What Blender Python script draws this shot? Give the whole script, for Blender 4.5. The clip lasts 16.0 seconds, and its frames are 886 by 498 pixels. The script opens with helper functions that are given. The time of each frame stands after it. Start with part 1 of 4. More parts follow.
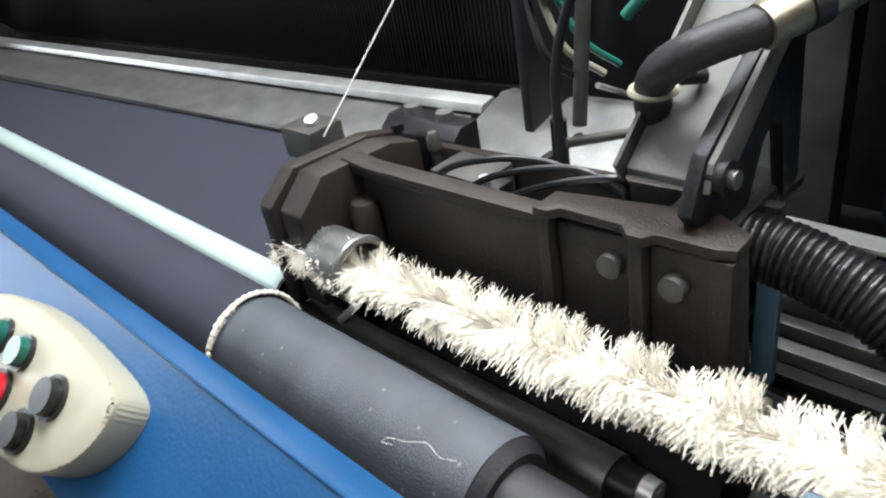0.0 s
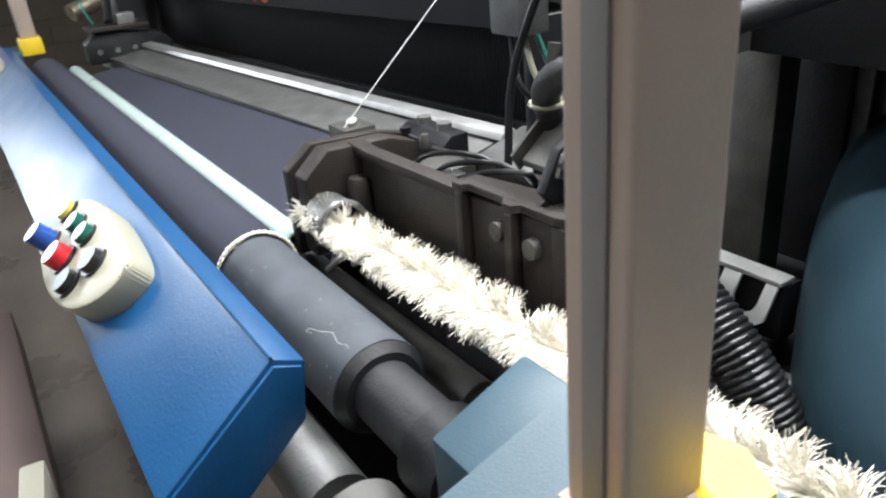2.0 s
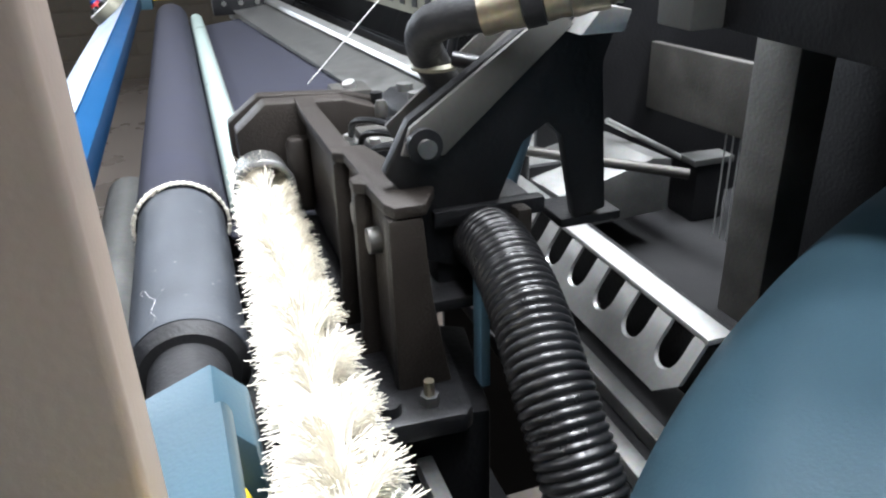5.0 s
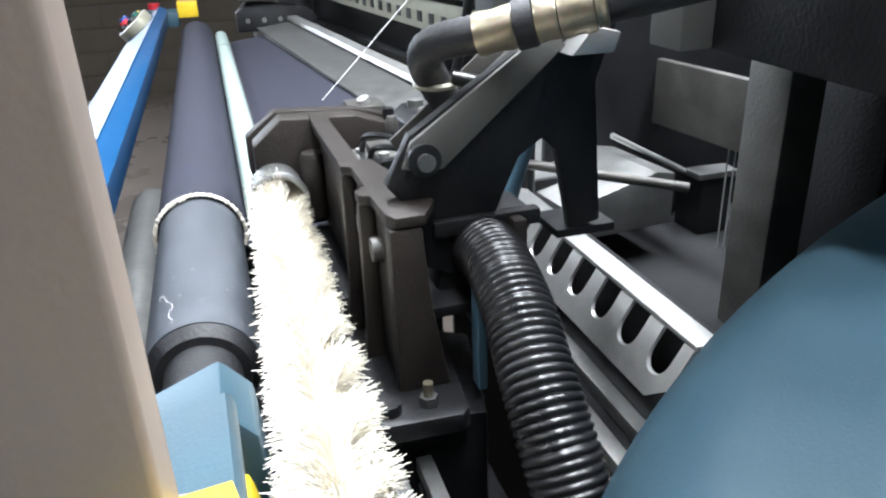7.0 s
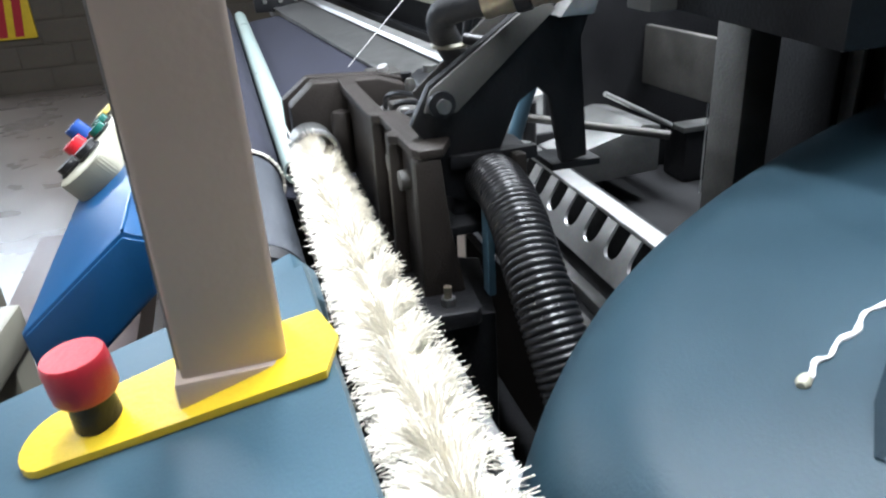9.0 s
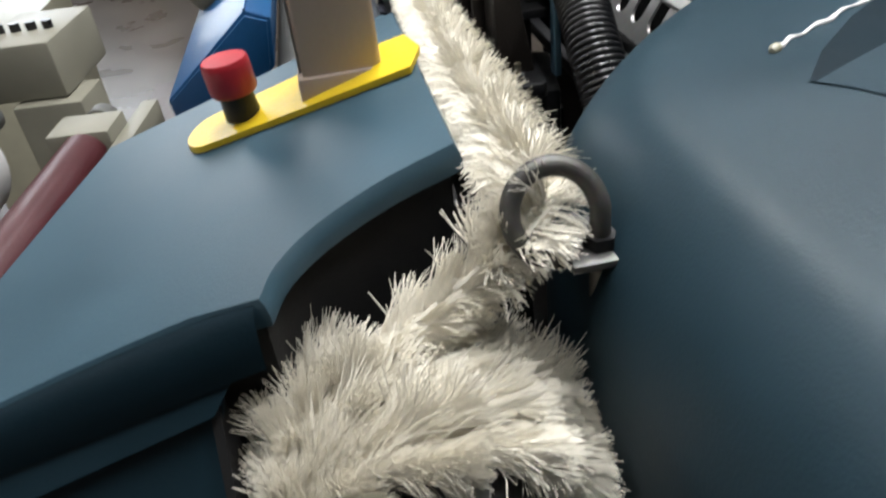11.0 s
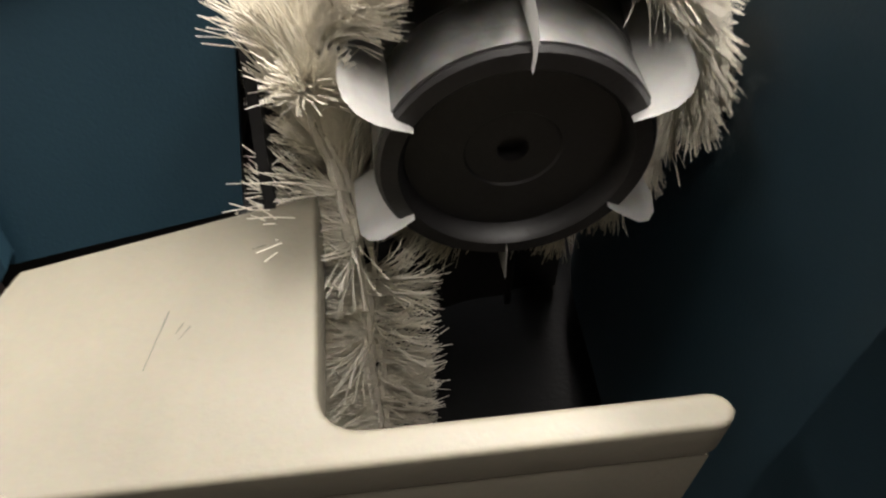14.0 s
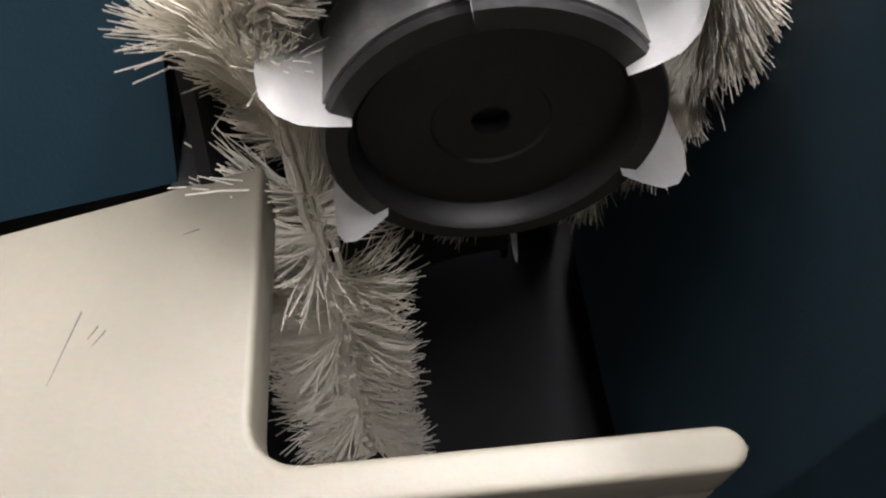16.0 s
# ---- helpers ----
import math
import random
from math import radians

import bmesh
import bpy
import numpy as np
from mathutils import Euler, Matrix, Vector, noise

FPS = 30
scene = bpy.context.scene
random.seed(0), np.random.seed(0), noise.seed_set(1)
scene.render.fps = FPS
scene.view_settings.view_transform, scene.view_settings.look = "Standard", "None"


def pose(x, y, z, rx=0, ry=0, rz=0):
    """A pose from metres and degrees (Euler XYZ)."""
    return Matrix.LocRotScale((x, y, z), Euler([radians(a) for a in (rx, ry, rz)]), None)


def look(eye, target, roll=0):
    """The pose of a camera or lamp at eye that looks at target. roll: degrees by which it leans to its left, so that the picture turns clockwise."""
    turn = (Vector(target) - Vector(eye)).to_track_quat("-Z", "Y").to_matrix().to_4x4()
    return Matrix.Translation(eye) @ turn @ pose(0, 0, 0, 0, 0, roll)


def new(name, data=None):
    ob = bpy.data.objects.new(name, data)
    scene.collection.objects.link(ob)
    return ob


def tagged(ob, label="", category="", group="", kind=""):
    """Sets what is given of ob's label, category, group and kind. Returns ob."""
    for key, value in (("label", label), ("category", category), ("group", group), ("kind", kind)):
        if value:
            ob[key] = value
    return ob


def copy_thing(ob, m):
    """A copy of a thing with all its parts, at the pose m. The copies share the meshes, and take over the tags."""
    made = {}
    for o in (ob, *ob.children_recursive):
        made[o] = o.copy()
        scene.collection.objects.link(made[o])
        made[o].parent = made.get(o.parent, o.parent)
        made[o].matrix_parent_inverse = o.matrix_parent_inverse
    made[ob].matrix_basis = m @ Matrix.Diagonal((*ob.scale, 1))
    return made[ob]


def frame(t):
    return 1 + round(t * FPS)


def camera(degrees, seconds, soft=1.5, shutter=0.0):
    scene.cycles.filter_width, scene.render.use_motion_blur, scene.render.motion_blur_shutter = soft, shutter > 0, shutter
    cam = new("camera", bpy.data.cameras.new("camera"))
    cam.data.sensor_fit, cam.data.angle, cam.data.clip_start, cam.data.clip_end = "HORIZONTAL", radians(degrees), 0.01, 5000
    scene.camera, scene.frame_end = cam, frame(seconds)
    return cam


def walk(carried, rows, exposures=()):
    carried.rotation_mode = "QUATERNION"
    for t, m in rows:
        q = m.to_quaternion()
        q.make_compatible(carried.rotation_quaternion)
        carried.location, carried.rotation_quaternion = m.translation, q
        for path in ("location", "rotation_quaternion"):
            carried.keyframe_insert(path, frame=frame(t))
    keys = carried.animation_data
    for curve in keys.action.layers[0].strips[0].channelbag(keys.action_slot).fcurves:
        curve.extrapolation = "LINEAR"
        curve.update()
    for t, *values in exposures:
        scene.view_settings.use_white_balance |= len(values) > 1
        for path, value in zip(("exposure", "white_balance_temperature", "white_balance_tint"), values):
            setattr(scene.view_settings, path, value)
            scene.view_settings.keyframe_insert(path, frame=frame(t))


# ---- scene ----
cam = camera(62.0, 16.0, soft=2.2, shutter=0.4)
PATH = [
    (0, (0.116, 0.052, 1.462), (1.225, 1.355, 0.427), -10.8),
    (0.5, (0.078, -0.041, 1.459), (1.152, 1.377, 0.546), -8.1),
    (1, (0.063, -0.122, 1.461), (1.119, 1.349, 0.61), -6.9),
    (1.5, (0.075, -0.165, 1.451), (1.123, 1.323, 0.621), -6.5),
    (2, (0.112, -0.217, 1.442), (1.054, 1.328, 0.59), -5.3),
    (2.5, (0.188, -0.26, 1.436), (0.953, 1.377, 0.579), -3.0),
    (3, (0.254, -0.277, 1.424), (0.842, 1.429, 0.561), -2.5),
    (3.5, (0.31, -0.284, 1.414), (0.789, 1.448, 0.537), -2.8),
    (4, (0.362, -0.25, 1.385), (0.874, 1.476, 0.514), -2.1),
    (4.5, (0.39, -0.228, 1.371), (0.951, 1.487, 0.509), -1.7),
    (7, (0.406, -0.263, 1.38), (0.916, 1.49, 0.564), -2.2),
    (7.5, (0.402, -0.276, 1.383), (0.888, 1.482, 0.564), -2.2),
    (8, (0.386, -0.304, 1.387), (0.88, 1.444, 0.548), -2.1),
    (8.2, (0.38, -0.322, 1.391), (0.886, 1.419, 0.546), -2.4),
    (10.3, (0.336, -0.512, 1.373), (0.654, 1.194, 0.378), -7.8),
    (10.5, (0.334, -0.527, 1.364), (0.603, 1.158, 0.322), -7.6),
    (11, (0.335, -0.56, 1.35), (0.513, 1.082, 0.222), -7.2),
    (11.5, (0.342, -0.565, 1.333), (0.359, 0.979, 0.062), -10.4),
    (12, (0.345, -0.579, 1.335), (0.278, 0.835, -0.078), -11.4),
    (12.5, (0.340, -0.600, 1.354), (0.274, 0.745, -0.124), -10.0),
    (13, (0.344, -0.610, 1.361), (0.226, 0.628, -0.205), -12.5),
    (13.5, (0.311, -0.617, 1.252), (0.307, 0.721, -0.234), -5.9),
    (14, (0.294, -0.571, 1.195), (0.391, 0.672, -0.368), -2.0),
    (14.5, (0.300, -0.528, 1.154), (0.418, 0.570, -0.513), -0.1),
    (15, (0.316, -0.516, 1.155), (0.344, 0.487, -0.575), -4.5),
    (15.5, (0.322, -0.519, 1.157), (0.342, 0.563, -0.525), -4.8),
    (16, (0.316, -0.520, 1.168), (0.365, 0.557, -0.516), -2.9),
]
walk(cam, [(t, look(eye, target, roll)) for t, eye, target, roll in PATH],
     exposures=[(0.0, -0.7, 6400, 11), (0.6, -0.6, 6400, 11), (1.1, -0.2, 6400, 11), (2.0, -0.45, 6400, 11), (2.5, -0.75, 6400, 11), (3.0, -0.75, 6500, 12), (3.5, -0.6, 6600, 12), (4.5, -0.25, 6300, 12), (7.0, 0.0, 6100, 11), (8.2, 0.1, 6000, 11), (10.5, -1.2, 6300, 11), (11.5, -0.65, 7000, 12), (12.5, -0.4, 7700, 14), (14.0, -0.05, 7300, 15), (16.0, 0.0, 6650, 19)])

# ---- light ----
world = bpy.data.worlds.new("hall")
scene.world = world
world.use_nodes = True
world.node_tree.nodes["Background"].inputs[0].default_value = (0.75, 0.85, 1.0, 1)
world.node_tree.nodes["Background"].inputs[1].default_value = 0.10

# ---- materials ----


def mat(name, color, rough=0.5, metal=0.0, var=0.25, scale=30.0, bump=0.15, fine=250.0, second=None, coat=0.0, spots=0.0):
    """A surface with variation at two scales, fine relief and uneven gloss."""
    m = bpy.data.materials.new(name)
    m.use_nodes = True
    nt = m.node_tree
    n, l = nt.nodes, nt.links
    b = n["Principled BSDF"]
    tc = n.new("ShaderNodeTexCoord")
    big = n.new("ShaderNodeTexNoise")
    big.inputs["Scale"].default_value, big.inputs["Detail"].default_value = scale, 6
    small = n.new("ShaderNodeTexNoise")
    small.inputs["Scale"].default_value, small.inputs["Detail"].default_value = fine, 4
    l.new(tc.outputs["Object"], big.inputs["Vector"])
    l.new(tc.outputs["Object"], small.inputs["Vector"])
    ramp = n.new("ShaderNodeValToRGB")
    ramp.color_ramp.elements[0].position, ramp.color_ramp.elements[1].position = 0.3, 0.7
    lo = second or tuple(c * (1 - var) for c in color)
    ramp.color_ramp.elements[0].color, ramp.color_ramp.elements[1].color = (*lo, 1), (*color, 1)
    l.new(big.outputs["Fac"], ramp.inputs["Fac"])
    mix = n.new("ShaderNodeMix")
    mix.data_type, mix.blend_type = "RGBA", "MULTIPLY"
    mix.inputs["Factor"].default_value = var
    l.new(ramp.outputs["Color"], mix.inputs["A"])
    l.new(small.outputs["Color"], mix.inputs["B"])
    out = mix.outputs["Result"]
    if spots:
        v = n.new("ShaderNodeTexVoronoi")
        v.inputs["Scale"].default_value = 60
        l.new(tc.outputs["Object"], v.inputs["Vector"])
        r2 = n.new("ShaderNodeValToRGB")
        r2.color_ramp.elements[0].color, r2.color_ramp.elements[1].color = (1, 1, 1, 1), (0, 0, 0, 1)
        r2.color_ramp.elements[0].position, r2.color_ramp.elements[1].position = 0.05, 0.12
        l.new(v.outputs["Distance"], r2.inputs["Fac"])
        m2 = n.new("ShaderNodeMix")
        m2.data_type = "RGBA"
        sc = n.new("ShaderNodeMath")
        sc.operation = "MULTIPLY"
        sc.inputs[1].default_value = spots
        l.new(r2.outputs["Color"], sc.inputs[0])
        l.new(sc.outputs[0], m2.inputs["Factor"])
        l.new(out, m2.inputs["A"])
        m2.inputs["B"].default_value = (0.6, 0.6, 0.58, 1)
        out = m2.outputs["Result"]
    l.new(out, b.inputs["Base Color"])
    b.inputs["Metallic"].default_value = metal
    b.inputs["Coat Weight"].default_value = coat
    rr = n.new("ShaderNodeMapRange")
    rr.inputs["To Min"].default_value, rr.inputs["To Max"].default_value = max(rough - 0.1, 0.05), min(rough + 0.12, 1)
    l.new(big.outputs["Fac"], rr.inputs["Value"])
    l.new(rr.outputs["Result"], b.inputs["Roughness"])
    if bump:
        bp = n.new("ShaderNodeBump")
        bp.inputs["Strength"].default_value, bp.inputs["Distance"].default_value = bump, 0.002
        l.new(small.outputs["Fac"], bp.inputs["Height"])
        l.new(bp.outputs["Normal"], b.inputs["Normal"])
    return m


def glow(name, color, strength):
    m = bpy.data.materials.new(name)
    m.use_nodes = True
    b = m.node_tree.nodes["Principled BSDF"]
    b.inputs["Base Color"].default_value = (*color, 1)
    b.inputs["Emission Color"].default_value, b.inputs["Emission Strength"].default_value = (*color, 1), strength
    return m


def cloth_mat(name, color, stripe):
    """Woven cloth: fine ribs along the warp and the weft."""
    m = mat(name, color, 0.85, 0, 0.35, 14, 0.4, 900)
    nt = m.node_tree
    n, l = nt.nodes, nt.links
    tc = n.new("ShaderNodeTexCoord")
    w = n.new("ShaderNodeTexWave")
    w.bands_direction = "Y"
    w.inputs["Scale"].default_value, w.inputs["Distortion"].default_value = stripe, 1.0
    l.new(tc.outputs["Object"], w.inputs["Vector"])
    bp = n.new("ShaderNodeBump")
    bp.inputs["Strength"].default_value, bp.inputs["Distance"].default_value = 0.35, 0.001
    l.new(w.outputs["Fac"], bp.inputs["Height"])
    l.new(bp.outputs["Normal"], n["Principled BSDF"].inputs["Normal"])
    return m


# The cover's teal darkened and dulled: shade is painted into the colour.
TEAL_SHADE = mat("teal_shaded_paint", (0.008, 0.028, 0.042), 0.6, 0, 0.2, 9, 0.12, 500)
TEAL_SHADE.node_tree.nodes["Principled BSDF"].inputs["Specular IOR Level"].default_value = 0.2
TEAL_D = mat("teal_grey_paint", (0.035, 0.080, 0.110), 0.46, 0, 0.18, 12, 0.10, 500)
BLUE = mat("blue_paint", (0.010, 0.078, 0.205), 0.33, 0, 0.2, 8, 0.18, 300, coat=0.06)
CREAM = mat("cream_paint", (0.205, 0.188, 0.143), 0.5, 0, 0.16, 14, 0.12, 300)
CREAM_P = mat("cream_plastic", (0.36, 0.345, 0.26), 0.38, 0, 0.08, 20, 0.08)
BRONZE = mat("brown_grey_cast_iron", (0.034, 0.027, 0.022), 0.5, 0.3, 0.3, 18, 0.5, 420)
BLACK = mat("black_steel", (0.018, 0.018, 0.02), 0.45, 0.3, 0.4, 20, 0.3)
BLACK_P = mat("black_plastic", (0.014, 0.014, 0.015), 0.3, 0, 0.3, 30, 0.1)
STEEL = mat("bare_steel", (0.72, 0.72, 0.70), 0.36, 0.75, 0.25, 24, 0.15)
STEEL_D = mat("dull_steel", (0.30, 0.30, 0.29), 0.45, 0.8, 0.35, 22, 0.25)
ALU = mat("anodised_aluminium", (0.41, 0.33, 0.275), 0.48, 0.25, 0.1, 9, 0.1)
ALU_G = mat("grey_groove", (0.22, 0.21, 0.20), 0.6, 0.3, 0.1, 9, 0.1)
FIN = mat("bright_galvanised_sheet", (0.80, 0.80, 0.78), 0.35, 0.35, 0.12, 40, 0.1)
CAP = mat("matt_black_cap", (0.010, 0.009, 0.009), 0.5, 0, 0.3, 40, 0.15)
SHEET = mat("worn_grey_sheet", (0.135, 0.132, 0.122), 0.58, 0.15, 0.25, 24, 0.15)
# Near-black that paints the shade of insides, holes and the base plate.
SHADE_BLACK = mat("shade_black", (0.007, 0.007, 0.008), 0.8, 0, 0.3, 20, 0.2)
STEEL_K = mat("oily_grey_steel", (0.13, 0.125, 0.115), 0.5, 0.6, 0.35, 22, 0.25)
BRASS = mat("nickel_brass", (0.60, 0.53, 0.40), 0.33, 0.9, 0.3, 60, 0.1)
RUBBER = mat("grey_rubber", (0.085, 0.095, 0.110), 0.5, 0, 0.35, 25, 0.5, 700, spots=0.25)
RUBBER_D = mat("dark_rubber", (0.022, 0.022, 0.024), 0.55, 0, 0.3, 30, 0.3)
TUBE = mat("pale_green_tube", (0.42, 0.52, 0.49), 0.3, 0, 0.12, 12, 0.08)
CLOTH = cloth_mat("navy_cloth", (0.026, 0.028, 0.048), 260)
YARN = mat("cream_yarn", (0.90, 0.85, 0.73), 0.75, 0, 0.14, 300, 0.2, 1500)
YELLOW = mat("yellow_paint", (0.75, 0.52, 0.02), 0.4, 0, 0.14, 25, 0.15)
RED = mat("red_plastic", (0.42, 0.018, 0.03), 0.4, 0, 0.15, 30, 0.15)
RED_B = mat("red_button", (0.55, 0.02, 0.03), 0.25, 0, 0.1, 30, 0.05)
BLUE_B = mat("blue_button", (0.02, 0.07, 0.30), 0.25, 0, 0.1, 30, 0.05)
GREEN_B = mat("green_button", (0.01, 0.10, 0.075), 0.2, 0, 0.1, 30, 0.05)
YELLOW_B = mat("yellow_button", (0.55, 0.45, 0.10), 0.3, 0, 0.1, 30, 0.05)
GREEN_H = mat("green_hose", (0.02, 0.16, 0.12), 0.35, 0, 0.1, 30, 0.05)
BLUE_H = mat("blue_grey_hose", (0.10, 0.19, 0.26), 0.4, 0, 0.1, 30, 0.05)
MAROON = mat("maroon_roller", (0.065, 0.014, 0.017), 0.4, 0, 0.2, 14, 0.2)
CREAM_M = mat("aged_cream_paint", (0.22, 0.21, 0.165), 0.45, 0, 0.15, 14, 0.1)
PAPER = mat("pale_roll", (0.55, 0.55, 0.53), 0.6, 0, 0.1, 14, 0.2)
BARM = mat("cream_bar", (0.50, 0.49, 0.38), 0.5, 0.2, 0.2, 20, 0.2)
REEDM = mat("reed_dark", (0.010, 0.011, 0.015), 0.4, 0.4, 0.4, 60, 0.2)
ORANGE = mat("orange_paint", (0.55, 0.12, 0.03), 0.5)
FLOOR = mat("worn_concrete_floor", (0.25, 0.21, 0.18), 0.28, 0, 0.35, 2.2, 0.15, 60, spots=0.12)
# Floor colour darkened to paint in shade, with pale lint spots.
FLOOR_SHADE = mat("shaded_floor", (0.035, 0.032, 0.028), 0.5, 0, 0.5, 12, 0.3, 90, spots=0.5)
BOARD = mat("brown_duct", (0.14, 0.10, 0.09), 0.45, 0, 0.25, 8, 0.2)
WALLM = mat("painted_block_wall", (0.13, 0.11, 0.085), 0.8, 0, 0.3, 3, 0.5, 40)
CEIL = mat("hall_ceiling", (0.11, 0.11, 0.105), 0.9, 0, 0.2, 2, 0.2)
THREAD = mat("white_thread", (0.8, 0.8, 0.78), 0.7, 0, 0.05, 100, 0)

# ---- building blocks ----


def thing(name, label, category, group="", kind="", at=(0, 0, 0)):
    ob = tagged(new(name), label, category, group, kind)
    ob.location = at
    ob.empty_display_size = 0.05
    return ob


def part(name, bm, material, parent=None, label="", smooth=True):
    """Links a bmesh as one mesh object under a thing or a part."""
    me = bpy.data.meshes.new(name)
    bmesh.ops.recalc_face_normals(bm, faces=bm.faces)
    bm.to_mesh(me)
    bm.free()
    me.materials.append(material)
    if smooth:
        me.polygons.foreach_set("use_smooth", [True] * len(me.polygons))
        me.set_sharp_from_angle(angle=radians(38))
    ob = new(name, me)
    if parent:
        ob.parent = parent
    if label:
        ob["label"] = label
    return ob


def box(x0, x1, y0, y1, z0, z1, bevel=0.002, bm=None, seg=2):
    bm = bm or bmesh.new()
    m = Matrix.Translation(((x0 + x1) / 2, (y0 + y1) / 2, (z0 + z1) / 2)) @ Matrix.Diagonal((x1 - x0, y1 - y0, z1 - z0, 1))
    v = bmesh.ops.create_cube(bm, size=1, matrix=m)["verts"]
    if bevel:
        e = list({e for q in v for e in q.link_edges})
        bmesh.ops.bevel(bm, geom=e, offset=bevel, segments=seg, affect="EDGES", profile=0.6)
    return bm


def prism(pts, axis, a, b, bevel=0.0, bm=None, seg=2):
    """A polygon in the plane across an axis, drawn out from a to b. Points: (y, z) for x, (x, z) for y, (x, y) for z."""
    bm = bm or bmesh.new()
    put = {"x": lambda p, q: (q, p[0], p[1]), "y": lambda p, q: (p[0], q, p[1]), "z": lambda p, q: (p[0], p[1], q)}[axis]
    lo = [bm.verts.new(put(p, a)) for p in pts]
    hi = [bm.verts.new(put(p, b)) for p in pts]
    fs = [bm.faces.new(lo), bm.faces.new(hi)]
    n = len(pts)
    for i in range(n):
        fs.append(bm.faces.new((lo[i], lo[(i + 1) % n], hi[(i + 1) % n], hi[i])))
    bmesh.ops.recalc_face_normals(bm, faces=fs)
    if bevel:
        e = list({e for f in fs for e in f.edges})
        bmesh.ops.bevel(bm, geom=e, offset=bevel, segments=seg, affect="EDGES", profile=0.6)
    return bm


def rod(p, q, r, r2=None, n=24, bm=None, rings=()):
    """A round bar from p to q, with rings of (share of the length, radius) between."""
    bm = bm or bmesh.new()
    p, q = Vector(p), Vector(q)
    turn = (q - p).to_track_quat("Z", "Y").to_matrix()
    loops = []
    for k, rad in [(0, r), *rings, (1, r if r2 is None else r2)]:
        c = p.lerp(q, k)
        loops.append([bm.verts.new(c + turn @ Vector((math.cos(2 * math.pi * i / n) * rad, math.sin(2 * math.pi * i / n) * rad, 0))) for i in range(n)])
    bm.faces.new(loops[0]), bm.faces.new(loops[-1])
    for u, v in zip(loops, loops[1:]):
        for i in range(n):
            bm.faces.new((u[i], u[(i + 1) % n], v[(i + 1) % n], v[i]))
    return bm


def pipe(p, q, r, wall, n=28):
    """A hollow round tube from p to q, open at both ends."""
    bm = bmesh.new()
    p, q = Vector(p), Vector(q)
    turn = (q - p).to_track_quat("Z", "Y").to_matrix()
    loops = []
    for c, rad in ((p, r), (q, r), (q, r - wall), (p, r - wall)):
        loops.append([bm.verts.new(c + turn @ Vector((math.cos(2 * math.pi * i / n) * rad, math.sin(2 * math.pi * i / n) * rad, 0))) for i in range(n)])
    for k in range(4):
        u, v = loops[k], loops[(k + 1) % 4]
        for i in range(n):
            bm.faces.new((u[i], u[(i + 1) % n], v[(i + 1) % n], v[i]))
    return bm


def smooth_line(pts, steps=10):
    """Points along a Catmull-Rom curve through pts."""
    pts = [Vector(p) for p in pts]
    full = [2 * pts[0] - pts[1], *pts, 2 * pts[-1] - pts[-2]]
    out = []
    for a, b, c, d in zip(full, full[1:], full[2:], full[3:]):
        for k in range(steps):
            t = k / steps
            out.append(0.5 * (2 * b + (c - a) * t + (2 * a - 5 * b + 4 * c - d) * t * t + (3 * b - a - 3 * c + d) * t ** 3))
    return out + [pts[-1]]


def hose(pts, r, n=12, wave=None, bm=None):
    """A bent round line; wave(s) gives the radius along its length in metres."""
    bm = bm or bmesh.new()
    loops, side, s = [], None, 0.0
    for i, p in enumerate(pts):
        d = (pts[min(i + 1, len(pts) - 1)] - pts[max(i - 1, 0)]).normalized()
        side = (d.orthogonal() if side is None else side - d * side.dot(d)).normalized()
        up = d.cross(side)
        if i:
            s += (p - pts[i - 1]).length
        rad = wave(s) if wave else r
        loops.append([bm.verts.new(p + (side * math.cos(2 * math.pi * k / n) + up * math.sin(2 * math.pi * k / n)) * rad) for k in range(n)])
    bm.faces.new(loops[0]), bm.faces.new(loops[-1])
    for u, v in zip(loops, loops[1:]):
        for k in range(n):
            bm.faces.new((u[k], u[(k + 1) % n], v[(k + 1) % n], v[k]))
    return bm


def hexbolt(name, p, d, r, parent, material=STEEL_D, label=""):
    """A socket screw: a round head with a hollow."""
    p, d = Vector(p), Vector(d).normalized()
    bm = rod(p, p + d * r * 0.9, r, r * 0.95, 18)
    rod(p + d * r * 0.88, p + d * r * 0.93, r * 0.55, r * 0.5, 6, bm)
    return part(name, bm, material, parent, label)


# ---- hall ----
part("floor", box(-9, 9, -8, 12, -0.2, 0.0, 0), FLOOR, None)
tagged(bpy.data.objects["floor"], "worn shiny brown-grey concrete floor", "floor", kind="structure")
for nm, b in (("wall_north", (-9, 9, 7.0, 7.2)), ("wall_south", (-9, 9, -6.2, -6.0)), ("wall_west", (-6.2, -6.0, -6, 7)), ("wall_east", (6.0, 6.2, -6, 7))):
    tagged(part(nm, box(*b, 0, 4.2, 0), WALLM, None, smooth=False), "dark painted block wall of the mill hall", "wall", kind="structure")
tagged(part("ceiling", box(-6, 6, -6, 7, 4.2, 4.4, 0), CEIL, None, smooth=False), "dull grey ceiling of the mill hall", "ceiling", kind="structure")


def hall_window():
    w = tagged(new("window_1"), "high bright mill window with steel bars", "window", kind="structure")
    part("pane", box(-3.4, -1.3, 6.96, 6.97, 1.55, 3.0, 0), glow("daylight", (0.85, 0.93, 1.0), 20.0), w, smooth=False)
    for i in range(5):
        part("window_bar", box(-3.4 + i * 0.52, -3.36 + i * 0.52, 6.93, 6.958, 1.55, 3.0, 0.003), STEEL_D, w)
    for z in (1.53, 2.25, 2.98):
        part("window_rail", box(-3.42, -1.26, 6.92, 6.9295, z, z + 0.04, 0.003), STEEL_D, w)


hall_window()


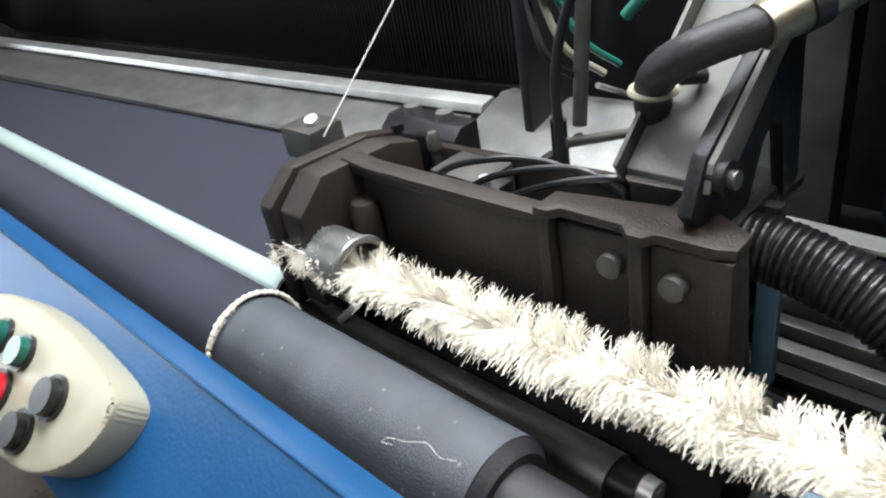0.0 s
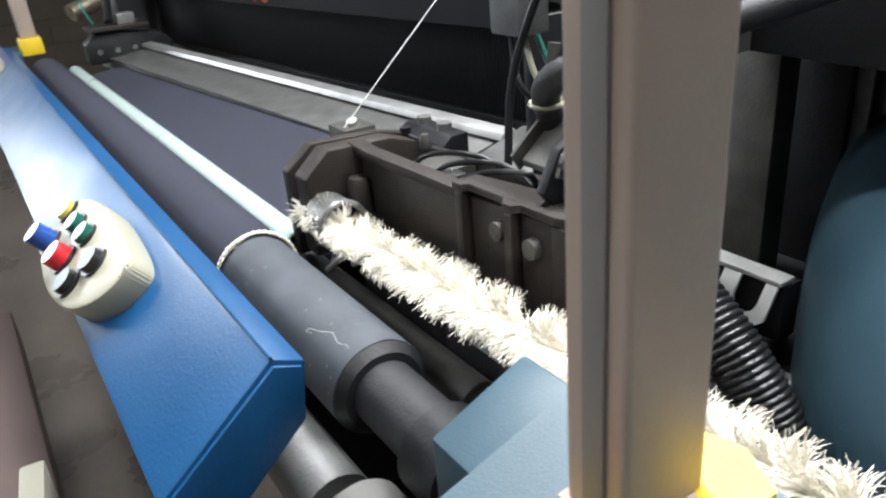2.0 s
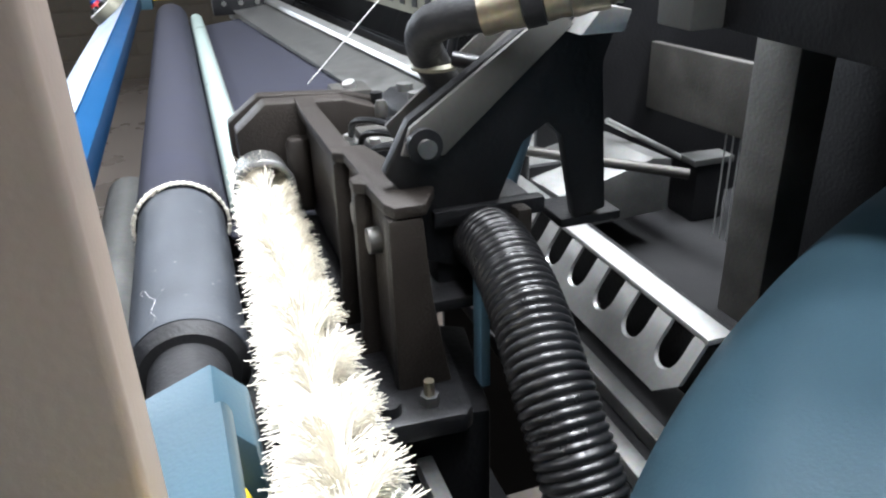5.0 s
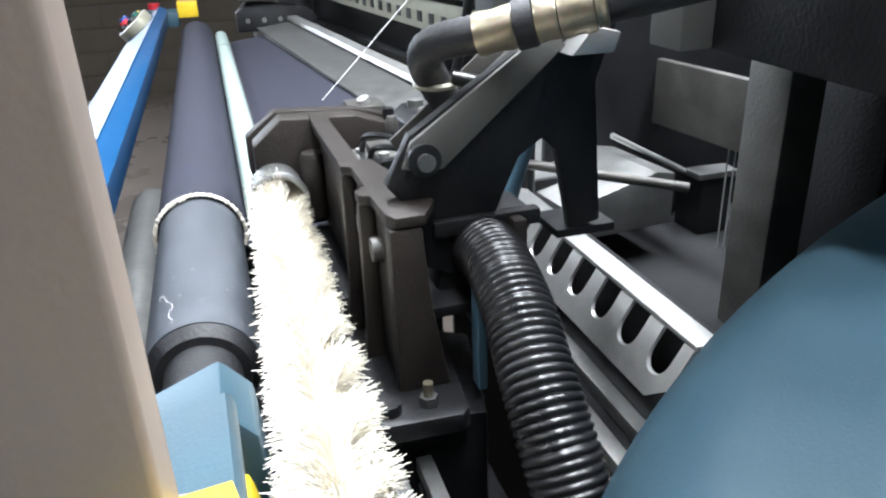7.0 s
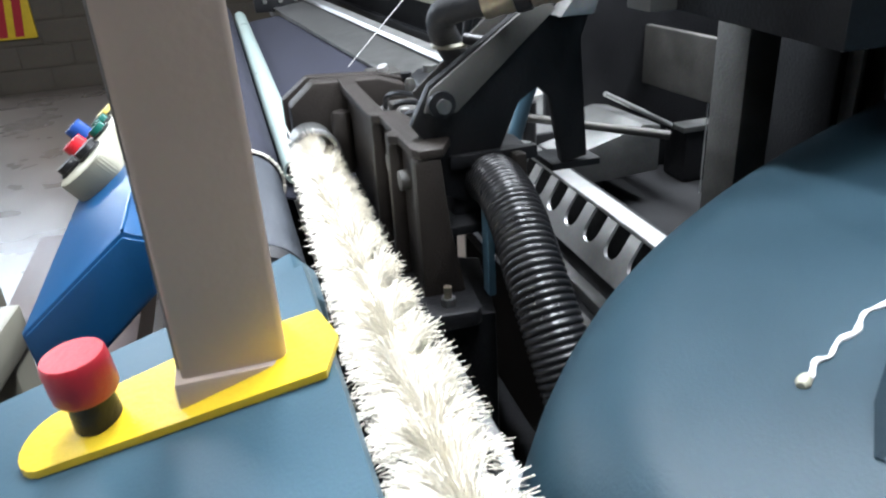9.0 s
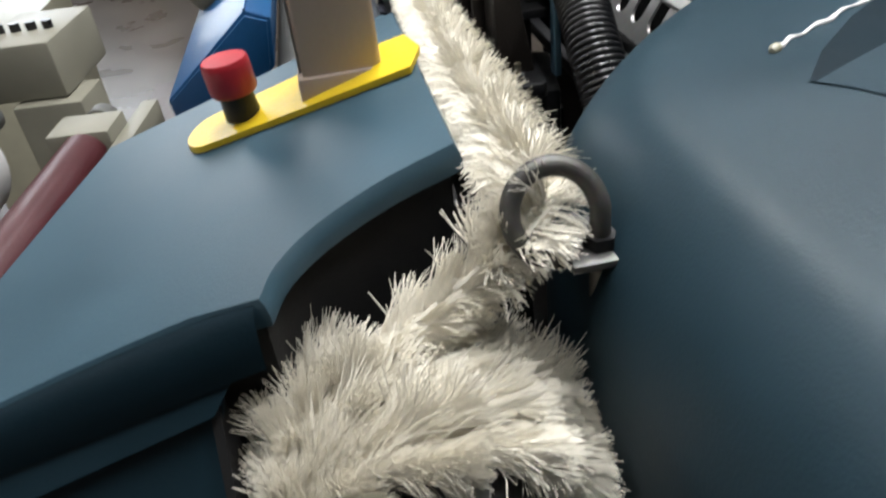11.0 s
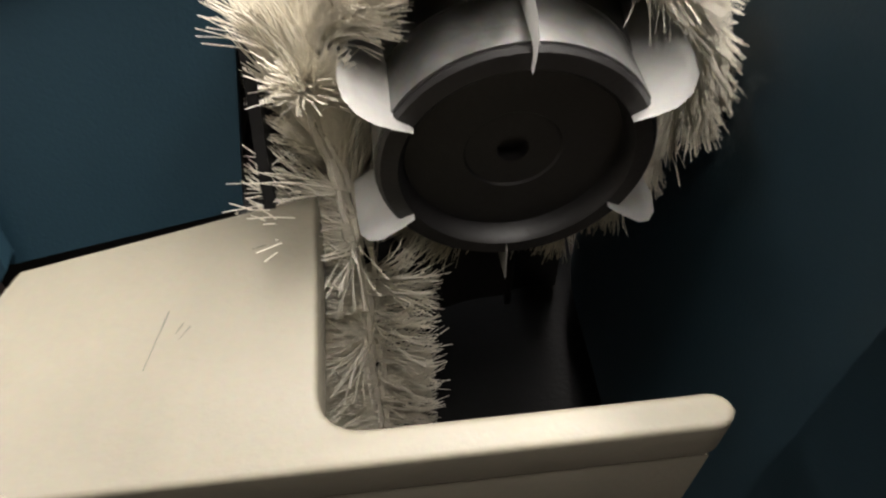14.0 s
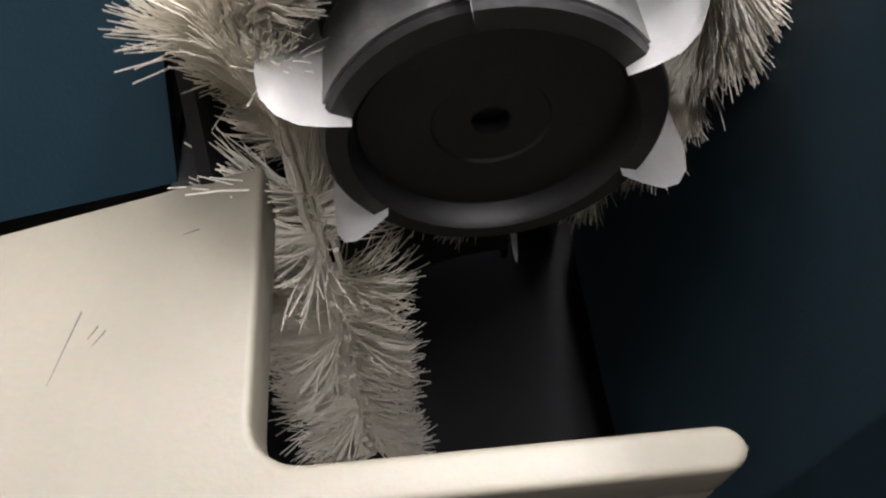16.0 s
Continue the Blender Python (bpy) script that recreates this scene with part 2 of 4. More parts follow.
def block_courses():
    """Courses of painted blocks on the far wall."""
    wall = bpy.data.objects["wall_north"]
    me = None
    for row in range(6):
        for col in range(14):
            if me is None:
                ob = part("block", box(-0.215, 0.215, -0.012, 0.0, -0.09, 0.09, 0.004), WALLM, wall)
                me = ob.data
            else:
                ob = new("block", me)
                ob.parent = wall
            ob.location = (-3.6 + col * 0.445 + (row % 2) * 0.22, 7.0, 0.11 + row * 0.2)


def ceiling_lamp(x, y, power):
    t = thing("ceiling_lamp", "white fluorescent strip lamp under the ceiling", "lamp", "ceiling lamps", at=(x, y, 3.0))
    part("housing", box(-0.13, 0.13, -0.75, 0.75, 0.05, 0.11, 0.01), CREAM, t)
    for dx in (-0.06, 0.06):
        part("tube", rod((dx, -0.72, 0.02), (dx, 0.72, 0.02), 0.02, n=12), glow("lamp_glow", (1.0, 0.97, 0.9), 14), t, "glowing fluorescent tube")
    for dx in (-0.1, 0.1):
        part("hanger", rod((dx, 0, 0.11), (dx, 0, 1.2), 0.006, n=6), STEEL_D, t)
    lamp = bpy.data.lights.new("strip", "AREA")
    lamp.shape, lamp.size, lamp.size_y, lamp.energy, lamp.color = "RECTANGLE", 0.26, 1.5, power, (0.95, 0.98, 1.0)
    o = new("strip_light", lamp)
    o.location = (x, y, 2.97)


ceiling_lamp(0.60, 0.90, 115)
ceiling_lamp(-1.3, 3.4, 55)
ceiling_lamp(-1.35, 0.15, 40)
ceiling_lamp(0.46, -0.50, 42)
ceiling_lamp(2.5, 2.6, 32)
ceiling_lamp(1.45, 0.15, 100)

# ---- loom front: rollers, cloth and bars ----
ROLL_C = (0.355, 1.027)


def cloth_roller():
    t = thing("cloth_roller", "dark grey rubber-covered take-up roller with worn end", "roller")
    x, z = ROLL_C
    part("roller_body", rod((x, 0.32, z), (x, 2.62, z), 0.050, n=48), RUBBER, t, "scuffed grey rubber cover")
    part("end_cap", rod((x, 0.310, z), (x, 0.3195, z), 0.041, 0.049, n=40), RUBBER_D, t)
    part("shaft", rod((x, 0.15, z), (x, 0.31, z), 0.033, n=32), RUBBER_D, t, "dark bearing shaft")
    part("bearing", rod((x, 0.165, z - 0.003), (x, 0.215, z - 0.003), 0.043, n=32), BLACK, t)
    trace = [(112, 0.338), (117, 0.352), (113, 0.368), (121, 0.384), (126, 0.400), (132, 0.404), (129, 0.394)]
    bm = hose(smooth_line([(x + 0.0502 * math.cos(radians(a)), y, z + 0.0502 * math.sin(radians(a))) for a, y in trace]), 0.0002, 5)
    part("chalk_mark", bm, THREAD, t, "thin white scratch")


def lower_roller():
    t = thing("lower_roller", "grey lower guide roller with a collar behind the blue panel", "roller")
    x, z = 0.274, 0.968
    part("roller_body", rod((x, 0.262, z), (x, 0.95, z), 0.034, n=36), STEEL_D, t, "dull grey roller")
    part("shaft", rod((x, 0.17, z), (x, 0.2619, z), 0.017, n=24), RUBBER_D, t)
    part("collar", pipe((x + 0.004, 0.196, z + 0.004), (x + 0.004, 0.232, z + 0.004), 0.043, 0.012, 36), SHEET, t, "grey steel collar")


def arc(cx, cz, r, a0, a1, n=20):
    return [(cx + r * math.cos(radians(a0 + (a1 - a0) * i / n)), cz + r * math.sin(radians(a0 + (a1 - a0) * i / n))) for i in range(n + 1)]


def cloth():
    """Cloth from the fell over the roller; a thin sheet with real thickness."""
    x, z = ROLL_C
    line = [(0.745, 1.030), (0.60, 1.016), (0.47, 1.000), (0.425, 0.997), (0.41, 1.003)] + arc(x, z, 0.0535, -20, 235, 26)
    prof = line + [(px - 0.0, pz - 0.0022) if i < 5 else (x + (px - x) * 0.955, z + (pz - z) * 0.955) for i, (px, pz) in reversed(list(enumerate(line)))]
    ob = part("cloth", prism(prof, "y", 0.645, 2.60), CLOTH, None)
    tagged(ob, "dark navy woven cloth running from the reed over the roller", "cloth")
    bm = bmesh.new()
    rng = random.Random(4)
    pts = [Vector((px, 0.643 + rng.uniform(-0.0012, 0.0012), pz + 0.0008)) for px, pz in arc(x, z, 0.0545, -20, 225, 90)]
    hose(pts, 0.0028, 6, lambda s: 0.0024 + 0.0008 * math.sin(s * 1500), bm)
    part("selvedge", bm, YARN, ob, "frayed cream selvedge")
    bm = bmesh.new()
    for i in range(170):
        a = radians(rng.uniform(100, 225))
        p = Vector((x + 0.0545 * math.cos(a), 0.644, z + 0.0545 * math.sin(a)))
        hose([p, p + Vector((rng.uniform(-0.003, 0.002), -rng.uniform(0.003, 0.008), rng.uniform(-0.003, 0.002)))], 0.0004, 4, None, bm)
    part("fringe", bm, YARN, ob, "short cream fringe")


def far_things(y):
    """At the far end of the loom: second temple head, yellow bracket with e-stop, and post."""
    t = thing("far_temple", "dark cast-iron temple head at the far side of the loom", "machine part")
    part("body", prism([(0.50, 1.02), (0.50, 1.09), (0.55, 1.13), (0.76, 1.10), (0.80, 1.06), (0.78, 1.02)], "y", y + 0.05, y + 0.13, 0.004), BLACK, t)
    part("top_plate", box(0.52, 0.72, y + 0.02, y + 0.16, 1.13, 1.145, 0.003), BRONZE, t)
    part("arm", rod((0.6, y + 0.09, 1.15), (0.66, y + 0.3, 1.28), 0.014), BLACK, t)
    part("sensor", box(0.62, 0.68, y + 0.03, y + 0.10, 1.145, 1.18, 0.004), STEEL_D, t)
    for i in range(4):
        hexbolt("screw", (0.54 + 0.06 * i, y + 0.05, 1.06), (0, -1, 0), 0.009, t)
    part("cylinder", rod((0.50, y + 0.18, 1.19), (0.60, y + 0.22, 1.22), 0.03), BRASS, t, "brass-coloured cylinder")
    part("cable", hose(smooth_line([(0.55, y + 0.1, 1.15), (0.53, y + 0.12, 1.22), (0.56, y + 0.2, 1.27), (0.62, y + 0.24, 1.30)]), 0.004, 8), GREEN_H, t)
    u = thing("end_bracket", "yellow-edged end bracket with emergency stop at the far side", "bracket")
    part("yellow_cover", box(0.30, 0.37, y + 0.02, y + 0.10, 1.09, 1.145, 0.006), YELLOW, u)
    part("grey_cover", box(0.14, 0.30, y + 0.02, y + 0.18, 1.06, 1.11, 0.006), TEAL_D, u)
    part("mushroom_head", rod((0.22, y + 0.08, 1.12), (0.22, y + 0.08, 1.14), 0.02), RED, u, "red emergency stop")
    part("post", box(0.31, 0.36, y + 0.04, y + 0.09, 1.145, 1.75, 0.005), ALU, u)


def front_bars():
    t = thing("spacer_tube", "pale green-grey glossy tube lying along the cloth", "tube")
    part("tube_wall", pipe((0.435, 0.703, 1.022), (0.435, 2.577, 1.022), 0.0215, 0.004), TUBE, t)
    part("end_rim", pipe((0.435, 0.698, 1.022), (0.435, 0.7029, 1.022), 0.0212, 0.0034), TUBE, t, "cut tube end")
    part("end_rim", pipe((0.435, 2.5771, 1.022), (0.435, 2.582, 1.022), 0.0212, 0.0034), TUBE, t, "cut tube end")
    part("bore_liner", pipe((0.435, 0.712, 1.022), (0.435, 2.57, 1.022), 0.0174, 0.001), RUBBER_D, t, "dark bore")
    t2 = thing("pressure_roller", "dark steel pressure roller with socket screw in its end", "roller")
    part("roller_body", rod((0.445, 0.285, 0.985), (0.445, 2.6, 0.985), 0.0235, n=32), STEEL_D, t2)
    part("end_bush", rod((0.445, 0.262, 0.985), (0.445, 0.2845, 0.985), 0.019, n=28), BLACK_P, t2)
    hexbolt("end_screw", (0.447, 0.262, 0.99), (0, -1, 0), 0.0135, t2, STEEL)
    part("wire_clip", hose(smooth_line([(0.44, 0.62, 1.01), (0.45, 0.60, 1.03), (0.47, 0.60, 1.035), (0.475, 0.61, 1.01)]), 0.004, 8), STEEL, t2)
    t3 = thing("breast_beam", "black machine beam under the rollers", "machine part")
    part("beam", box(0.44, 0.62, 0.33, 2.7, 0.82, 0.93, 0.006), BLACK, t3)
    part("lower_rail", box(0.30, 0.44, 0.33, 2.7, 0.86, 0.90, 0.004), BLACK, t3)
    # bars at the fell
    t4 = thing("fell_bar", "long dull steel bar behind the cloth fell", "bar")
    part("support", prism([(0.748, 0.99), (0.748, 1.034), (0.80, 1.040), (0.885, 1.055), (0.885, 0.99)], "y", 0.80, 2.85, 0.002), STEEL_D, t4, "dull fluffy steel support")
    part("ridge", prism([(0.855, 1.056), (0.86, 1.068), (0.89, 1.071), (0.895, 1.056)], "y", 0.78, 2.85, 0.0015), STEEL, t4, "bright steel ridge")
    part("end_piece", prism([(0.77, 1.0), (0.77, 1.045), (0.90, 1.075), (0.93, 1.07), (0.93, 1.0)], "y", 0.52, 0.772, 0.003), STEEL_D, t4)
    part("lint_strip", prism([(0.742, 1.0315), (0.742, 1.0345), (0.752, 1.0360), (0.752, 1.034)], "y", 0.78, 2.8, 0.0), STEEL_D, t4, "pale lint along the cloth edge")


def reed():
    t = thing("reed", "dark glossy weaving reed with steel frame", "reed")
    part("reed_face", box(1.010, 1.020, 0.80, 2.9, 1.04, 1.215, 0.001), REEDM, t)
    part("lower_frame", box(1.00, 1.03, 0.80, 2.9, 1.015, 1.039, 0.003), BLACK, t)
    part("upper_frame", box(1.00, 1.04, 0.80, 2.9, 1.2155, 1.240, 0.003), BLACK, t)
    bm = bmesh.new()
    for i in range(230):
        box(1.006, 1.0095, 0.81 + i * 0.009, 0.8125 + i * 0.009, 1.045, 1.21, 0, bm)
    tagged(part("dent_screen", bm, BLACK, t, "fine dark reed dents"), kind="stuff")
    b = thing("top_beam", "black cross beam with orange painted letters", "beam")
    part("beam", box(0.955, 0.975, 0.84, 3.2, 1.222, 1.50, 0.004), BLACK, b)
    fc = bpy.data.curves.new("letters", "FONT")
    fc.body, fc.size, fc.extrude = "A\u00b010", 0.125, 0.001
    o = new("letters", fc)
    me = bpy.data.meshes.new_from_object(o)
    bpy.data.objects.remove(o)
    me.materials.append(ORANGE)
    lt = new("letters", me)
    lt.parent = b
    lt.matrix_local = Matrix.Translation((0.952, 2.04, 1.232)) @ Matrix(((0, 0, -1, 0), (-1, 0, 0, 0), (0, 1, 0, 0), (0, 0, 0, 1)))
    lt["label"] = "orange painted letters"
    part("side_frame", box(0.88, 1.35, 2.95, 3.05, 0.4, 1.62, 0.006), BLACK, b)
    for k in range(6):
        part("warp_shaft", box(1.10 + k * 0.03, 1.115 + k * 0.03, 0.85, 3.0, 1.26 - 0.02 * (k % 3), 1.37, 0.002), STEEL_D, b)


def harness_bar():
    t = thing("harness_bar", "cream perforated harness bar moving up and down behind the reed", "bar")
    part("bar", box(-0.006, 0.006, 0.0, 1.95, 0.0, 0.072, 0.002), BARM, t)
    for i in range(23):
        part("slot", box(-0.0078, -0.0058, 0.04 + i * 0.081, 0.072 + i * 0.081, 0.018, 0.044, 0.0), BLACK_P, t, smooth=False)
    part("end_plate", box(-0.007, 0.007, -0.42, -0.002, -0.03, 0.062, 0.003), STEEL_K, t, "oily steel end plate")
    for i in range(5):
        part("heald_wire", rod((0.0, -0.32 - i * 0.012, -0.03), (0.0, -0.32 - i * 0.012, -0.17), 0.0011, n=6), STEEL, t, "thin steel heald wire")
    return t


cloth_roller()
lower_roller()
cloth()
far_things(2.62)
front_bars()
reed()
HARNESS = harness_bar()
# the reed side of the loom stands a little askew to the front rollers
BACK = Matrix.Translation((0.90, 0.774, 0)) @ Matrix.Rotation(radians(5.2), 4, "Z") @ Matrix.Translation((-0.90, -0.774, 0))
for nm in ("fell_bar", "reed", "top_beam"):
    bpy.data.objects[nm].matrix_basis = BACK


# ---- temple housing, bracket and hoses ----
def temple_housing():
    t = thing("temple_housing", "brown-grey cast-iron temple housing with ribs and socket screws", "machine part")
    # long side wall that runs down to the foot at its near end
    wall = [(0.230, 1.172), (0.62, 1.152), (0.62, 1.03), (0.43, 1.03), (0.395, 1.0), (0.230, 1.0)]
    part("side_wall", prism(wall, "x", 0.511, 0.524, 0.003), BRONZE, t)
    part("rim", prism([(0.38, 1.160), (0.38, 1.171), (0.60, 1.166), (0.64, 1.170), (0.64, 1.156), (0.60, 1.152)], "x", 0.503, 0.525, 0.003), BRONZE, t, "thick cast rim")
    for y in (0.378, 0.296):
        rib = [(0.512, 1.0), (0.512, 1.1765), (0.502, 1.1765), (0.4975, 1.170), (0.4965, 1.06), (0.490, 1.0)]
        part("rib", prism(rib, "y", y - 0.006, y + 0.006, 0.003), BRONZE, t)
    plate = [(0.497, 0.302), (0.4975, 0.290), (0.506, 0.284), (0.508, 0.240), (0.513, 0.228), (0.536, 0.228), (0.552, 0.258), (0.545, 0.300), (0.528, 0.385), (0.497, 0.386), (0.4975, 0.372), (0.506, 0.366), (0.507, 0.312)]
    part("top_plate", prism(plate, "z", 1.1725, 1.1815, 0.002), BRONZE, t, "flat cast top plate")
    hexbolt("socket_screw", (0.511, 0.322, 1.143), (-1, 0, 0), 0.0105, t, STEEL_K)
    hexbolt("socket_screw", (0.511, 0.270, 1.141), (-1, 0, 0), 0.0105, t, STEEL_K)
    # end flange across the rope, chamfered at the top
    fl = [(0.432, 1.03), (0.432, 1.138), (0.468, 1.168), (0.56, 1.164), (0.60, 1.150), (0.60, 1.03)]
    part("flange", prism(fl, "y", 0.625, 0.662, 0.004), BRONZE, t)
    fl2 = [(0.426, 1.02), (0.426, 1.140), (0.465, 1.169), (0.565, 1.163), (0.61, 1.150), (0.61, 1.02)]
    part("flange_lip", prism(fl2, "y", 0.668, 0.690, 0.004), BRONZE, t, "second flange with a groove between")
    # back wall and floor of the trough
    part("back_wall", prism([(0.24, 1.16), (0.62, 1.14), (0.62, 1.03), (0.24, 1.02)], "x", 0.612, 0.624, 0.003), BRONZE, t)
    part("trough_floor", box(0.526, 0.612, 0.24, 0.625, 1.085, 1.095, 0.002), BLACK, t)
    part("near_wall", prism([(0.508, 1.0), (0.508, 1.172), (0.534, 1.172), (0.540, 1.10), (0.552, 1.03), (0.552, 1.0)], "y", 0.228, 0.246, 0.004), BRONZE, t)
    # foot with two bolts, on a block
    part("foot", prism([(0.470, 0.200), (0.478, 0.188), (0.548, 0.184), (0.556, 0.192), (0.566, 0.290), (0.476, 0.290)], "z", 1.012, 1.030, 0.004), BLACK, t, "bolted foot plate")
    part("foot_block", prism([(0.478, 0.215), (0.575, 0.205), (0.600, 0.330), (0.480, 0.400)], "z", 0.80, 1.011, 0.004), BLACK, t)
    hexbolt("foot_bolt", (0.494, 0.206, 1.030), (0, 0, 1), 0.010, t, BLACK)
    part("foot_stud", rod((0.526, 0.206, 1.030), (0.526, 0.206, 1.038), 0.008, 0.0075, 6), STEEL_D, t)
    part("stud_tip", rod((0.526, 0.206, 1.038), (0.526, 0.206, 1.050), 0.004), BRASS, t)
    part("pedestal", box(0.49, 0.60, 0.41, 0.62, 0.80, 1.029, 0.006), BLACK, t)
    # temple ring where the rope leaves
    bm = bmesh.new()
    c, n = Vector((0.453, 0.575, 1.084)), 32
    pts = [c + Vector((0.031 * math.cos(2 * math.pi * i / n), 0, 0.031 * math.sin(2 * math.pi * i / n))) for i in range(n + 1)]
    hose(pts, 0.0042, 8, None, bm)
    part("rope_ring", bm, STEEL_D, t, "worn steel ring round the rope")
    part("ring_sleeve", pipe((0.453, 0.577, 1.084), (0.453, 0.626, 1.084), 0.032, 0.003), STEEL_D, t)
    part("shiny_pad", rod((0.500, 0.612, 1.045), (0.500, 0.612, 1.128), 0.013, 0.013, rings=[(0.08, 0.016), (0.92, 0.016)]), BRONZE, t, "smooth worn boss")
    # on the top: screws, sensor blocks and small cables
    part("clamp_block", box(0.585, 0.640, 0.82, 0.885, 1.085, 1.128, 0.004), STEEL_K, t)
    hexbolt("clamp_screw", (0.612, 0.845, 1.128), (-0.3, -0.2, 1), 0.010, t, STEEL)
    part("adjust_pin", rod((0.61, 0.671, 1.13), (0.61, 0.671, 1.152), 0.004), STEEL_D, t)
    part("pin_head", rod((0.61, 0.671, 1.150), (0.61, 0.671, 1.158), 0.008), BLACK, t)
    for i, (x, y) in enumerate(((0.55, 0.56), (0.565, 0.50), (0.555, 0.43), (0.57, 0.37))):
        part("sensor_block", box(x - 0.014, x + 0.016, y - 0.022, y + 0.022, 1.10, 1.135 + 0.01 * (i % 2), 0.003), (STEEL_D, BLACK_P)[i % 2], t)
        hexbolt("block_screw", (x, y, 1.135 + 0.01 * (i % 2)), (0, 0, 1), 0.006, t, STEEL)
    part("sensor_carrier", box(0.558, 0.608, 0.500, 0.570, 1.0955, 1.146, 0.003), STEEL_K, t, "small steel sensor carrier")
    part("guide_block", prism([(0.625, 1.03), (0.625, 1.140), (0.640, 1.152), (0.668, 1.152), (0.668, 1.03)], "y", 0.600, 0.720, 0.003), BLACK, t, "black guide block with two screws")
    for y in (0.635, 0.688):
        hexbolt("block_screw", (0.652, y, 1.152), (0, 0, 1), 0.011, t, STEEL_D)
    part("guide_pin", rod((0.598, 0.60, 1.0955), (0.598, 0.60, 1.165), 0.005, n=12, rings=[(0.7, 0.005), (0.72, 0.008), (0.9, 0.008)]), STEEL_K, t, "stepped steel pin")
    for i in range(3):
        part("small_cable", hose(smooth_line([(0.555, 0.58 - 0.04 * i, 1.12), (0.55, 0.52 - 0.05 * i, 1.165), (0.575, 0.44 - 0.04 * i, 1.175), (0.59, 0.36, 1.15)]), 0.0035, 8), BLACK_P, t)
    part("white_tag", box(0.545, 0.565, 0.355, 0.40, 1.141, 1.145, 0.001), PAPER, t)


def swing_bracket():
    t = thing("hose_bracket", "black steel swing bracket carrying the hose elbow", "bracket")
    arm = [(0.515, 1.195), (0.535, 1.232), (0.640, 1.300), (0.70, 1.36), (0.72, 1.34), (0.690, 1.26), (0.700, 1.14), (0.672, 1.135), (0.658, 1.205), (0.645, 1.218), (0.625, 1.205), (0.60, 1.150), (0.57, 1.11), (0.545, 1.12), (0.535, 1.17)]
    part("arm_plate", prism(arm, "y", 0.262, 0.274, 0.003), BLACK, t)
    part("channel_web", prism([(0.548, 1.198), (0.548, 1.204), (0.678, 1.306), (0.685, 1.300)], "y", 0.274, 0.3325, 0.001), SHEET, t, "worn grey channel web")
    part("channel_side", prism([(0.546, 1.193), (0.536, 1.210), (0.668, 1.317), (0.682, 1.302)], "y", 0.333, 0.337, 0.001), STEEL_K, t)
    part("channel_side", prism([(0.552, 1.198), (0.545, 1.212), (0.676, 1.318), (0.688, 1.304)], "y", 0.2745, 0.2785, 0.001), STEEL_K, t)
    part("worn_edge", rod((0.545, 0.2765, 1.2122), (0.676, 0.2765, 1.3182), 0.0014, n=8), STEEL_D, t, "bright worn edge")
    part("face_sheet", prism([(0.528, 1.208), (0.535, 1.228), (0.648, 1.305), (0.660, 1.290), (0.560, 1.205)], "y", 0.2565, 0.2615, 0.001), SHEET, t, "worn grey face sheet")
    part("pivot", rod((0.544, 0.250, 1.215), (0.544, 0.262, 1.215), 0.013), BLACK, t)
    part("pivot_pin", rod((0.544, 0.244, 1.215), (0.544, 0.250, 1.215), 0.007, 0.006), STEEL_D, t)
    part("foot_flange", box(0.66, 0.715, 0.262, 0.31, 1.128, 1.136, 0.002), BLACK, t)
    part("folded_tab", prism([(0.655, 1.285), (0.672, 1.305), (0.695, 1.30), (0.69, 1.285)], "y", 0.236, 0.262, 0.002), STEEL, t, "folded bright tab")
    part("flat_clip", box(0.574, 0.582, 0.222, 0.240, 1.02, 1.125, 0.002), BLUE_H, t, "blue-grey steel clip")
    # hose elbow with clamps
    h = thing("air_hose", "black rubber hose elbow with brass-coloured couplings", "hose")
    part("elbow", hose(smooth_line([(0.598, 0.335, 1.215), (0.583, 0.330, 1.245), (0.566, 0.315, 1.272), (0.562, 0.292, 1.290), (0.574, 0.272, 1.299), (0.592, 0.252, 1.304)], 8), 0.0140, 18, lambda s: 0.0140 + 0.0005 * math.sin(s * 900)), RUBBER_D, h)
    a, b = Vector((0.588, 0.254, 1.303)), Vector((0.765, 0.155, 1.350))
    for k0, k1, r, m, nm in ((0.0, 0.14, 0.0158, BRASS, "coupling"), (0.14, 0.21, 0.0180, RUBBER_D, "rubber_ring"), (0.21, 0.29, 0.0160, BRASS, "coupling"), (0.29, 0.41, 0.0172, BRASS, "coupling"), (0.41, 0.45, 0.0152, BRASS, "coupling"), (0.45, 1.0, 0.0145, RUBBER_D, "hose_end")):
        rings = [(0.15, r * 1.03), (0.5, r * 0.96), (0.85, r * 1.03)] if m is BRASS else ()
        part(nm, rod(a.lerp(b, k0), a.lerp(b, k1 - 0.004), r, n=28, rings=rings), m, h)
    part("hose_tie", hose([Vector((0.576 + 0.0165 * math.cos(v), 0.325 + 0.0165 * math.sin(v), 1.256)) for v in [i * 0.35 for i in range(19)]], 0.003, 6), CREAM_P, h, "pale cable tie")
    part("tie_knob", rod((0.588, 0.314, 1.262), (0.608, 0.302, 1.258), 0.006), BLACK_P, h)
    part("green_line", hose(smooth_line([(0.69, 0.42, 1.27), (0.705, 0.38, 1.32), (0.75, 0.36, 1.40), (0.85, 0.36, 1.48)]), 0.006, 10), GREEN_H, h)
    part("black_line", hose(smooth_line([(0.62, 0.45, 1.15), (0.64, 0.46, 1.25), (0.66, 0.42, 1.36), (0.74, 0.40, 1.46)]), 0.005, 10), BLACK_P, h)


